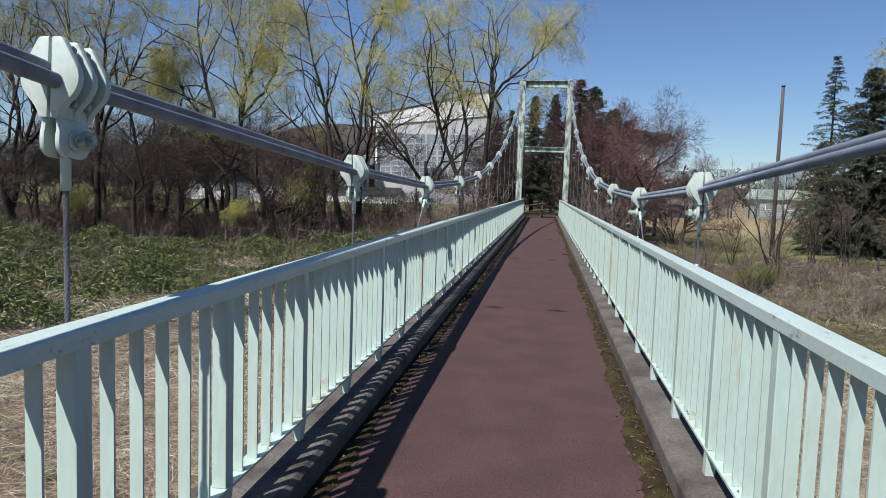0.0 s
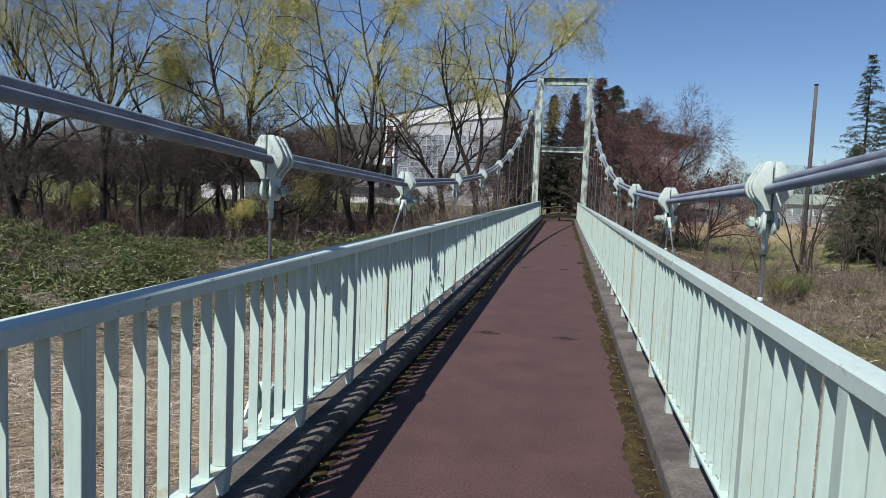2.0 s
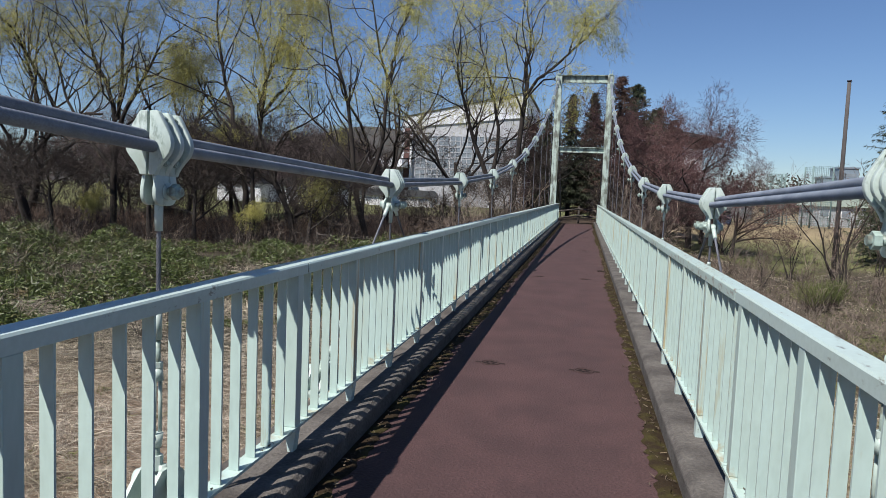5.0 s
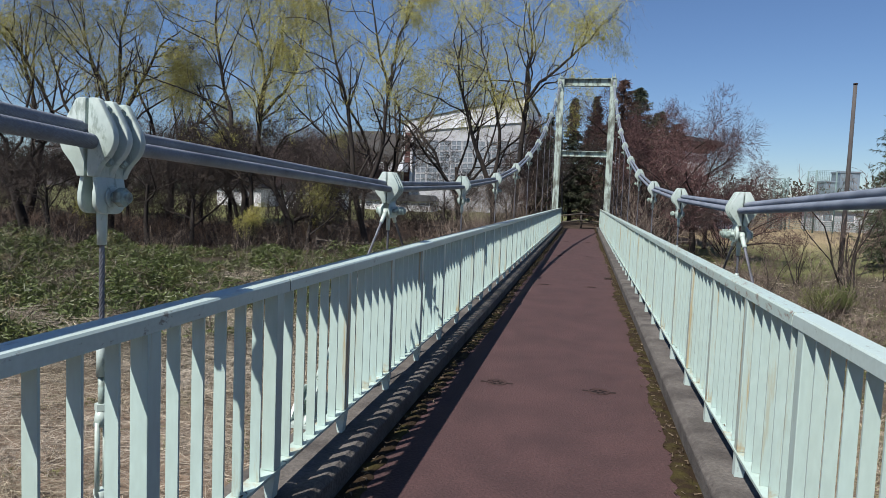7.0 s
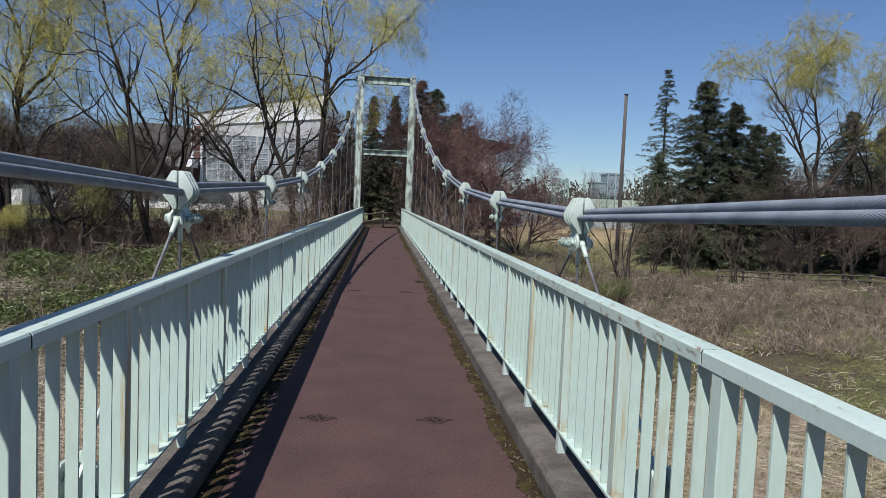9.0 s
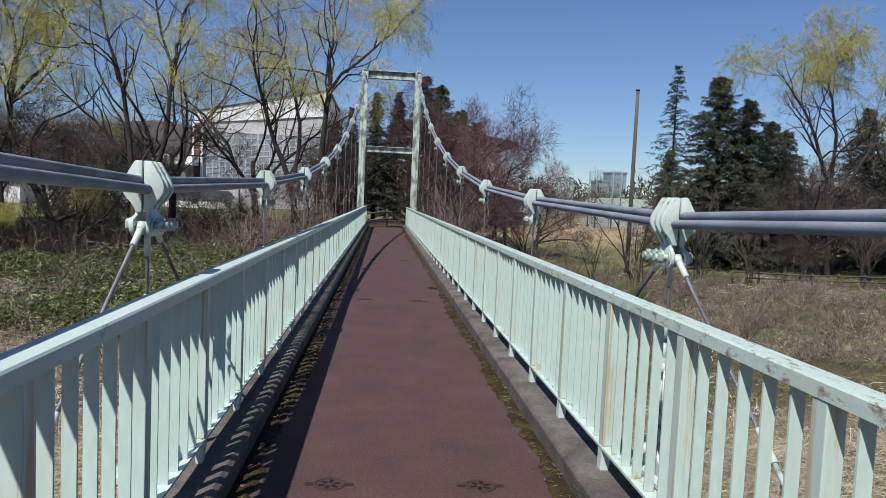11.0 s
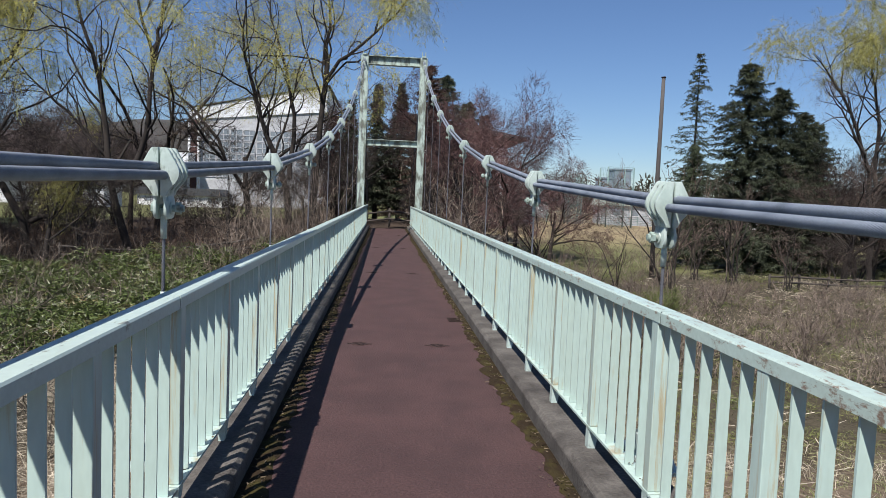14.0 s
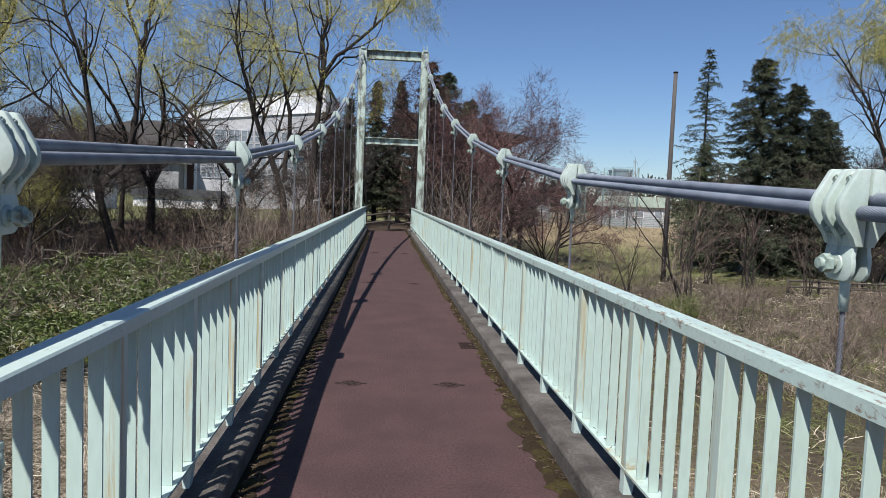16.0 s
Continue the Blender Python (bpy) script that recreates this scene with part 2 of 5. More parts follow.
LITTER = material("dead_leaf", (0.13, 0.10, 0.065), (0.05, 0.035, 0.022), rough=0.85, scale=3, fine=20, bump=0, vary=0.4)
GRASS = material("young_grass", (0.093, 0.118, 0.031), (0.149, 0.143, 0.0558), rough=0.8, scale=0.3, fine=4, bump=0, vary=0.3)
PALE_GRASS = material("pale_grass", (0.150, 0.170, 0.070), (0.220, 0.205, 0.120), rough=0.8, scale=0.4, fine=4, bump=0, vary=0.35)
WOOD = material("weathered_wood", (0.062, 0.053, 0.046), (0.036, 0.030, 0.026), rough=0.9, scale=4, fine=40, stretch=(1, 1, 0.2))
WHITE_WALL = material("white_cladding", (0.72, 0.73, 0.75), (0.66, 0.67, 0.69), rough=0.5, scale=0.15, fine=2, bump=0)
GREY_WALL = material("grey_wall", (0.248, 0.254, 0.26), (0.198, 0.205, 0.211), rough=0.6, scale=0.2, fine=3, bump=0)
ROOF_METAL = material("pale_roof", (0.70, 0.72, 0.76), (0.64, 0.67, 0.71), rough=0.4, scale=0.2, fine=3, bump=0)
DARK_ROOF = material("dark_roof", (0.055, 0.06, 0.066), (0.042, 0.046, 0.05), rough=0.6, scale=0.3, fine=3, bump=0, specular=0.3)
BRICK_RED = material("red_brick_panel", (0.0992, 0.0434, 0.0372), rough=0.8, scale=1, fine=10, bump=0)
GLASS = material("window_glass", (0.20, 0.23, 0.26), (0.15, 0.175, 0.20), rough=0.15, scale=0.4, fine=3, bump=0, specular=0.8)
# blue-grey of the distant haze is put into this wall colour
HAZE_WALL = material("hazy_wall", (0.17, 0.22, 0.27), (0.14, 0.185, 0.23), rough=0.8, scale=0.2, fine=3, bump=0)
HALL_WALL = material("pale_grey_cladding", (0.40, 0.41, 0.43), (0.34, 0.35, 0.37), rough=0.5, scale=0.15, fine=2, bump=0)
GREEN_ROOF = material("pale_green_roof", (0.33, 0.40, 0.35), (0.27, 0.33, 0.29), rough=0.6, scale=0.3, fine=3, bump=0)
TWIG_WILLOW = material("willow_twig", (0.110, 0.086, 0.068), (0.058, 0.044, 0.039), rough=0.9, scale=1, fine=9, bump=0, vary=0.35)
TWIG_SHOOT = material("willow_shoot", (0.185, 0.160, 0.075), (0.120, 0.104, 0.060), rough=0.8, scale=1, fine=9, bump=0, vary=0.3)
TWIG_RUSSET = material("russet_twig", (0.105, 0.068, 0.048), (0.062, 0.042, 0.032), rough=0.9, scale=1, fine=9, bump=0, vary=0.4)
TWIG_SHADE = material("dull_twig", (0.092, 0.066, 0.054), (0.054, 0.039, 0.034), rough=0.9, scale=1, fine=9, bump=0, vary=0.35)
TWIG_HAZE = material("mauve_twig", (0.118, 0.090, 0.088), (0.078, 0.060, 0.060), rough=0.9, scale=1, fine=9, bump=0, vary=0.35)
POLE_WOOD = material("grey_pole_wood", (0.066, 0.061, 0.060), (0.042, 0.038, 0.037), rough=0.9, scale=4, fine=40, stretch=(1, 1, 0.2))
NET = material("net_green", (0.13, 0.20, 0.20), (0.10, 0.16, 0.16), rough=0.7, scale=1, fine=8, bump=0)
FAR_LEAF = material("far_foliage", (0.0434, 0.0403, 0.0279), (0.0341, 0.0434, 0.0217), rough=0.9, scale=0.05, fine=0.6, bump=0, vary=0.35, edge=(0.4, 0.6))
HILL = material("wooded_hill", (0.045, 0.040, 0.040), (0.032, 0.034, 0.030), rough=1.0, scale=0.06, fine=0.5, bump=0)


def ground_material():
    m = bpy.data.materials.new("ground_soil")
    m.use_nodes = True
    nt = m.node_tree
    b = nt.nodes["Principled BSDF"]
    b.inputs["Roughness"].default_value = 0.95
    b.inputs["Specular IOR Level"].default_value = 0.2
    at = nt.nodes.new("ShaderNodeAttribute")
    at.attribute_name = "zone"
    co = nt.nodes.new("ShaderNodeTexCoord")
    n1 = nt.nodes.new("ShaderNodeTexNoise")
    n1.inputs["Scale"].default_value, n1.inputs["Detail"].default_value = 0.35, 8
    n2 = nt.nodes.new("ShaderNodeTexNoise")
    n2.inputs["Scale"].default_value, n2.inputs["Detail"].default_value = 9.0, 6
    for n in (n1, n2):
        nt.links.new(co.outputs["Object"], n.inputs[0])
    hsv = nt.nodes.new("ShaderNodeHueSaturation")
    r1 = nt.nodes.new("ShaderNodeMapRange")
    r1.inputs[1].default_value, r1.inputs[2].default_value, r1.inputs[3].default_value, r1.inputs[4].default_value = 0.3, 0.7, 0.7, 1.3
    r2 = nt.nodes.new("ShaderNodeMapRange")
    r2.inputs[1].default_value, r2.inputs[2].default_value, r2.inputs[3].default_value, r2.inputs[4].default_value = 0.3, 0.7, 0.6, 1.4
    nt.links.new(n1.outputs[0], r1.inputs[0])
    nt.links.new(n2.outputs[0], r2.inputs[0])
    mul = nt.nodes.new("ShaderNodeMath")
    mul.operation = "MULTIPLY"
    nt.links.new(r1.outputs[0], mul.inputs[0])
    nt.links.new(r2.outputs[0], mul.inputs[1])
    nt.links.new(at.outputs["Color"], hsv.inputs["Color"])
    nt.links.new(mul.outputs[0], hsv.inputs["Value"])
    nt.links.new(hsv.outputs[0], b.inputs["Base Color"])
    bp = nt.nodes.new("ShaderNodeBump")
    bp.inputs["Strength"].default_value, bp.inputs["Distance"].default_value = 0.8, 0.05
    nt.links.new(n2.outputs[0], bp.inputs["Height"])
    nt.links.new(bp.outputs[0], b.inputs["Normal"])
    return m


# ---- ground ----
def step(a, b, v):
    s = np.clip((np.asarray(v, float) - a) / (b - a), 0, 1)
    return s * s * (3 - 2 * s)


def ground_z(x, y):
    x, y = np.asarray(x, float), np.asarray(y, float)
    z = -3.05 + 0.10 * np.sin(x * 0.31 + 1) * np.cos(y * 0.27) + 0.06 * np.sin(x * 0.9) * np.sin(y * 0.8 + 2)
    z = z + step(30, 44, y) * (0.75 + 0.25 * step(0, 20, x))
    z = z + step(36, 43.2, y) * 2.2 * np.exp(-(((x - CX) / 6.5) ** 2)) * (1 - step(54, 75, y))
    z = z + 1.15 * step(46, 76, y) + 0.2 * step(80, 200, y)
    z = z + step(-18, -25.2, y) * 3.0 * np.exp(-(((x - CX) / 8.0) ** 2))
    return z


def build_ground():
    n = 190
    s = np.linspace(-1, 1, n)
    gx = np.sinh(s * 5.6) / np.sinh(5.6) * 2500
    gy = 25 + np.sinh(s * 5.6) / np.sinh(5.6) * 2500
    X, Y = np.meshgrid(gx, gy)
    Z = ground_z(X, Y)
    verts = np.stack([X, Y, Z], axis=2).reshape(-1, 3)
    i, j = np.meshgrid(np.arange(n - 1), np.arange(n - 1), indexing="ij")
    a = (i * n + j).ravel()
    faces = np.stack([a, a + 1, a + n + 1, a + n], axis=1)
    me = raw_mesh("ground", verts, faces, ground_material(), smooth=True)
    x, y = verts[:, 0], verts[:, 1]
    # straw ground is darkened: the shaded gaps between pale blades are in its colour
    straw, soil = np.array([0.135, 0.102, 0.075]), np.array([0.052, 0.044, 0.029])
    lawn, field = np.array([0.105, 0.110, 0.046]), np.array([0.205, 0.165, 0.098])
    w = step(20, 26, y + 0.25 * np.abs(x))[:, None]
    col = straw * (1 - w) + soil * w
    w = step(44, 50, y)[:, None]
    # near-black ground under the bamboo grass: shade between leaves put into the colour
    gap_shade = (step(16, 22, y + 0.3 * (x + 14)) * (1 - step(-9, -5, x)))[:, None]
    col = col * (1 - gap_shade) + np.array([0.030, 0.027, 0.018]) * gap_shade
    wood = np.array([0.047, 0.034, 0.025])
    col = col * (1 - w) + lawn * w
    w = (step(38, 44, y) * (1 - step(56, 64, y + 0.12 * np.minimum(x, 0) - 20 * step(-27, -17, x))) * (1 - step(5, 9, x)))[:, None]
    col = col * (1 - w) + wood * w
    w = (step(56, 70, y) * step(0, 8, x))[:, None]
    col = col * (1 - w) + field * w
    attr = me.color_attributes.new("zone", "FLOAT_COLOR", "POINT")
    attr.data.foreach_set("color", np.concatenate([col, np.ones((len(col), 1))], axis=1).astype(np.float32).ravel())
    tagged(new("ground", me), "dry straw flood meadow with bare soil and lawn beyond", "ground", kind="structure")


build_ground()

# ---- the bridge: deck ----
KERB_TOP = 0.15
KERB_IN = {-1: 0.944, 1: 0.925}        # the kerbs' inner faces, from the middle line
MID, SPACING, HALF = 9.08, 3.6, 33.9
Y0, Y1 = MID - HALF, MID + HALF      # the towers
CABLE_X, CABLE_K = 1.395, 0.00567
CABLE_LOW = {-1: 1.614, 1: 1.554}      # the two cables hang a little unevenly


def node_z(side, k):
    """Height of a cable's axis at its k-th hanger from mid span; the stays pull the middle one down."""
    k = np.abs(np.asarray(k, float))
    sag = CABLE_K * (SPACING * k) ** 2
    sag = np.where(k > 1.5, sag - 0.015, np.where(k > 0.5, 0.093, 0.0))
    even = 1 - np.clip(k * SPACING / HALF, 0, 1) ** 2
    return 1.584 + (CABLE_LOW[side] - 1.584) * even + sag


def cable_z(side, y):
    """The cable runs straight from hanger to hanger."""
    u = (np.asarray(y, float) - MID) / SPACING
    k = np.floor(u)
    return node_z(side, k) * (1 - (u - k)) + node_z(side, k + 1) * (u - k)


def build_deck():
    tagged(part("pavement", new_box(CX - 1.0, CX + 1.0, Y0 - 1.5, Y1 + 1.2, -0.10, 0.0), ASPHALT), "worn red-brown asphalt footway of the bridge", "pavement", kind="structure")
    for s in (-1, 1):
        ys = np.arange(-6.0, Y1 + 1.2, 0.04)
        rg = np.random.default_rng(31 + s)
        wob = np.zeros(len(ys))
        for wl, amp in ((1.7, 0.030), (0.6, 0.022), (0.23, 0.018), (0.09, 0.020), (0.05, 0.020)):
            wob += amp * np.interp(ys, np.arange(-7, Y1 + 3, wl), rg.uniform(-1, 1, len(np.arange(-7, Y1 + 3, wl))))
        cols = []
        for u in (0.0, 0.4, 0.8, 1.0):
            x = s * (KERB_IN[s] + 0.008 - u * np.maximum((0.125 if s < 0 else 0.115) + 1.1 * wob, 0.012))
            z = np.where(u in (0.0, 1.0), 0.0, 0.010) + rg.uniform(0, 0.008, len(ys)) * (u not in (0.0, 1.0)) + 0.003
            cols.append(np.stack([CX + x, ys, z], axis=1))
        verts = np.stack(cols, axis=1).reshape(-1, 3)
        i, j = np.meshgrid(np.arange(len(ys) - 1), np.arange(3), indexing="ij")
        q = (i * 4 + j).ravel()
        faces = np.stack([q, q + 1, q + 5, q + 4], axis=1)
        tagged(new("gutter", raw_mesh("gutter", verts, faces if s < 0 else faces[:, ::-1], MOSS, smooth=True)), "mossy strip with silt and dead leaves beside the kerb", "gutter", kind="structure")
        top, edge = KERB_TOP, KERB_IN[s]
        kerb = profile(bmesh.new(), [(CX + s * x, z) for x, z in ((edge + 0.006, -0.22), (edge + 0.006, 0.010), (edge, top - 0.036), (edge + 0.004, top - 0.026), (edge + 0.026, top - 0.003), (edge + 0.036, top), (1.37, top), (1.37, -0.22))], Y0 - 1.5, Y1 + 1.2)
        tagged(part("kerb", kerb, CONCRETE), "weathered grey concrete kerb under the railing", "kerb", kind="structure")
    slab = new_box(CX - 1.385, CX + 1.385, Y0 - 1.5, Y1 + 1.2, -0.34, -0.225)
    tagged(part("deck_slab", slab, CONCRETE), "concrete slab carrying the footway", "slab", kind="structure")
    for s in (-1, 1):
        g = thing("edge_girder", "pale green steel edge girder under the deck", "girder", "bridge girders")
        bm = bmesh.new()
        x = CX + s * 1.22
        box(bm, x - 0.08, x + 0.08, Y0 - 1, Y1 + 0.6, -0.365, -0.345)
        box(bm, x - 0.012, x + 0.012, Y0 - 1, Y1 + 0.6, -0.70, -0.365)
        box(bm, x - 0.08, x + 0.08, Y0 - 1, Y1 + 0.6, -0.72, -0.70)
        part("beam", bm, GIRDER, g)


build_deck()


def build_litter():
    rng = np.random.default_rng(41)
    n = 3000
    side = np.where(rng.uniform(size=n) < 0.5, -1.0, 1.0)
    y = rng.uniform(-2, 26, n)
    u = np.abs(rng.normal(size=n)) * 0.06
    p0 = np.stack([CX + side * (0.915 - u), y, 0.016 + rng.uniform(0, 0.012, n)], axis=1)
    a = rng.uniform(0, 2 * np.pi, n)
    ln = rng.uniform(0.008, 0.045, n)
    p1 = p0 + np.stack([np.cos(a) * ln, np.sin(a) * ln, rng.uniform(-0.004, 0.014, n)], axis=1)
    v, f = ribbons(p0, p1, rng.uniform(0.003, 0.010, n), rng)
    tagged(new("leaf_litter", raw_mesh("leaf_litter", v, f, LITTER)), "dead leaves and straw blown along the kerbs", "litter", kind="stuff")


build_litter()


def build_debris():
    """Bits of dead leaf lying on the lower rails."""
    rng = np.random.default_rng(43)
    n = 420
    side = np.where(rng.uniform(size=n) < 0.3, -1.0, 1.0)
    y = np.repeat(rng.uniform(0, 20, n // 6), 6) + rng.normal(size=n) * 0.05
    p0 = np.stack([CX + side * (1.085 + rng.uniform(0, 0.03, n)), y, 0.288 + rng.uniform(0, 0.006, n)], axis=1)
    a = rng.uniform(0, 2 * np.pi, n)
    ln = rng.uniform(0.008, 0.03, n)
    p1 = p0 + np.stack([np.cos(a) * ln * 0.5, np.sin(a) * ln, rng.uniform(-0.002, 0.008, n)], axis=1)
    v, f = ribbons(p0, p1, rng.uniform(0.004, 0.010, n), rng)
    tagged(new("rail_debris", raw_mesh("rail_debris", v, f, LITTER)), "bits of dead leaf caught on the lower rails", "litter", kind="stuff")


build_debris()


def build_cover(x, y):
    c = thing("drain_cover", "small round rusty cast-iron cover in the footway", "drain cover", "drain covers", at=(x, y, 0))
    bm = bmesh.new()
    rod(bm, (0, 0, -0.02), (0, 0, 0.002), 0.072, 28)
    rim = []
    for i in range(28):
        rim.append([bm.verts.new((r * math.cos(i * math.pi / 14), r * math.sin(i * math.pi / 14), z)) for r, z in ((0.075, 0.001), (0.078, 0.006), (0.088, 0.006), (0.091, 0.001))])
    for i in range(28):
        p, q = rim[i], rim[(i + 1) % 28]
        for j in range(3):
            bm.faces.new((p[j], q[j], q[j + 1], p[j + 1]))
    part("plate", bm, COVER, c)
    # solid near-black bars laid on the plate stand for its slots
    for i in range(6):
        a = i * math.pi / 3 + 0.3
        bm = box(bmesh.new(), 0.022, 0.062, -0.010, 0.010, 0.0005, 0.0032)
        bmesh.ops.rotate(bm, verts=bm.verts[:], cent=(0, 0, 0), matrix=Matrix.Rotation(a, 3, "Z"))
        part("slot", bm, SLOT, c)
    for s in (-1, 1):
        part("lug", new_box(min(s * 0.09, s * 0.135), max(s * 0.09, s * 0.135), -0.018, 0.018, -0.01, 0.003), IRON, c)


for k in (-1, 0, 1, 2, 3, 4):
    for x in (CX - 0.43, CX + 0.42):
        build_cover(x, MID + 0.12 + 7.23 * k)


def build_grate(x, y):
    g = thing("drain_grate", "rusty iron grate over a gutter drain", "drain grate", at=(x, y, 0))
    frame_bm = bmesh.new()
    for a in ((-0.10, 0.10, -0.15, -0.13), (-0.10, 0.10, 0.13, 0.15), (-0.10, -0.08, -0.13, 0.13), (0.08, 0.10, -0.13, 0.13)):
        box(frame_bm, *a, -0.01, 0.008)
    part("frame", frame_bm, IRON, g)
    for i in range(7):
        yy = -0.11 + i * 0.0365
        part("bar", new_box(-0.079, 0.079, yy - 0.008, yy + 0.008, -0.008, 0.006), IRON, g)


build_grate(0.735, 18.1)


# ---- railings ----
POST, FIRST_POST = {-1: 0.951, 1: 0.946}, 4.37                    # post spacing along each side, and one post's place
RUN, FIRST_JOINT = {-1: 5.55, 1: 5.50}, {-1: 6.365, 1: 6.375}     # length of a top rail, and one joint's place
RAIL_X = {-1: 1.12, 1: 1.10}
RAIL = {}


def rail_meshes(side):
    """Meshes of one side's runs, with the inner face towards +x, shared between the runs."""
    z0, zb, zt = KERB_TOP, 0.285, 1.092
    cap = bmesh.new()
    out = -0.074 if side < 0 else -0.058
    outline = [(out, 0.0), (0.034, 0.0), (0.034, 0.048), (0.028, 0.056), (out + 0.008, 0.056), (out, 0.046)]
    profile(cap, [(x, zt + z) for x, z in outline], 0.006, RUN[side] - 0.006)
    # added near-black filler: stands for the shade and dirt inside the open joint
    gap_fill = bmesh.new()
    profile(gap_fill, [(out + 0.003, zt + 0.003), (0.031, zt + 0.003), (0.031, zt + 0.047), (0.027, zt + 0.0535), (out + 0.010, zt + 0.0535), (out + 0.003, zt + 0.045)], -0.03, 0.03)
    low = bmesh.new()
    profile(low, [(-0.045, zb - 0.014), (0.036, zb - 0.014), (0.036, zb), (-0.045, zb)], 0.006, RUN[side] - 0.006)
    post = bmesh.new()
    box(post, -0.032, 0.031, -0.036, 0.036, zb + 0.001, zt - 0.001, bevel=0.004)
    foot = bmesh.new()
    profile(foot, [(-0.030, zb - 0.015), (0.033, zb - 0.015), (0.018 if side < 0 else 0.034, z0), (-0.012, z0)], -0.030, 0.030)
    bar = new_box(-0.0260, 0.0205, -0.005, 0.005, zb + 0.001, zt - 0.001)
    for name, bm, mat in (("top_rail", cap, CAP_CLEAN), ("joint_fill", gap_fill, SLOT), ("bottom_rail", low, RAIL_PAINT), ("post", post, RAIL_PAINT), ("foot", foot, CAP_CLEAN), ("baluster", bar, RAIL_PAINT)):
        me = bpy.data.meshes.new(name)
        bm.to_mesh(me)
        bm.free()
        me.materials.append(mat)
        RAIL[name, side] = me
    for name, mat in (("top_rail", CAP_PAINT), ("post", POST_PAINT)):
        RAIL["rusty_" + name, side] = RAIL[name, side].copy()
        RAIL["rusty_" + name, side].materials[0] = mat


def build_railing(side, y0):
    """One run of railing on the kerb, from joint to joint; the posts keep their own even spacing."""
    run = thing("railing", "mint-green painted steel railing with flat balusters, rust-stained", "railing", "bridge railings", at=(CX + side * RAIL_X[side], y0, 0))
    run.scale = (-side, 1, 1)
    worn = "rusty_" if side > 0 and y0 > 6 else ""
    stained = "rusty_" if y0 > 6 else ""
    mesh_part("top_rail", RAIL[worn + "top_rail", side], run)
    mesh_part("joint_fill", RAIL["joint_fill", side], run, label="added dark filler standing for the shaded, dirty gap in the rail joint")
    mesh_part("bottom_rail", RAIL["bottom_rail", side], run)
    bay = POST[side] / 6
    k = math.ceil((y0 + 0.03 - FIRST_POST) / bay)
    while FIRST_POST + k * bay < y0 + RUN[side] - 0.03:
        y = FIRST_POST + k * bay - y0
        if k % 6:
            mesh_part("baluster", RAIL["baluster", side], run, at=(0, y, 0))
        else:
            post = mesh_part("post", RAIL[stained + "post", side], run, at=(0, y, 0))
            mesh_part("foot", RAIL["foot", side], post)
        k += 1


for side in (-1, 1):
    rail_meshes(side)
    for k in range(-6, 7):
        build_railing(side, FIRST_JOINT[side] + k * RUN[side])


# ---- tower ----
def build_tower():
    t = thing("bridge_tower", "pale green painted steel portal tower with flaking paint", "bridge tower", "bridge towers")
    for s in (-1, 1):
        x = s * CABLE_X
        col = new_box(x - 0.17, x + 0.17, -0.19, 0.19, -2.6, 8.22, bevel=0.012)
        part("column", col, TOWER_PAINT, t)
        saddle = bmesh.new()
        box(saddle, x - 0.10, x + 0.10, -0.24, 0.24, 8.22, 8.28)
        for dx in (-0.075, 0.075):
            profile(saddle, [(x + dx - 0.012, 8.28), (x + dx + 0.012, 8.28), (x + dx + 0.012, 8.50), (x + dx - 0.012, 8.50)], -0.16, 0.16)
        part("saddle", saddle, TOWER_PAINT, t, "steel cable saddle")
    top = bmesh.new()
    inner = CABLE_X - 0.17
    box(top, -inner, inner, -0.15, 0.15, 8.19, 8.22)
    box(top, -inner, inner, -0.15, 0.15, 7.80, 7.83)
    box(top, -inner, inner, -0.012, 0.012, 7.83, 8.19)
    for i in range(7):
        xx = -inner + (i + 0.5) * 2 * inner / 7
        box(top, xx - 0.006, xx + 0.006, -0.05, 0.05, 7.83, 8.19)
    part("top_beam", top, TOWER_PAINT, t)
    mid = bmesh.new()
    box(mid, -inner, inner, -0.13, 0.13, 4.27, 4.30)
    box(mid, -inner, inner, -0.13, 0.13, 3.99, 4.02)
    box(mid, -inner, inner, -0.012, 0.012, 4.02, 4.27)
    part("cross_beam", mid, TOWER_PAINT, t)
    return t


tower = build_tower()
tower.location = (CX, Y1, 0)
copy_thing(tower, pose(CX, Y0, 0, 0, 0, 180))


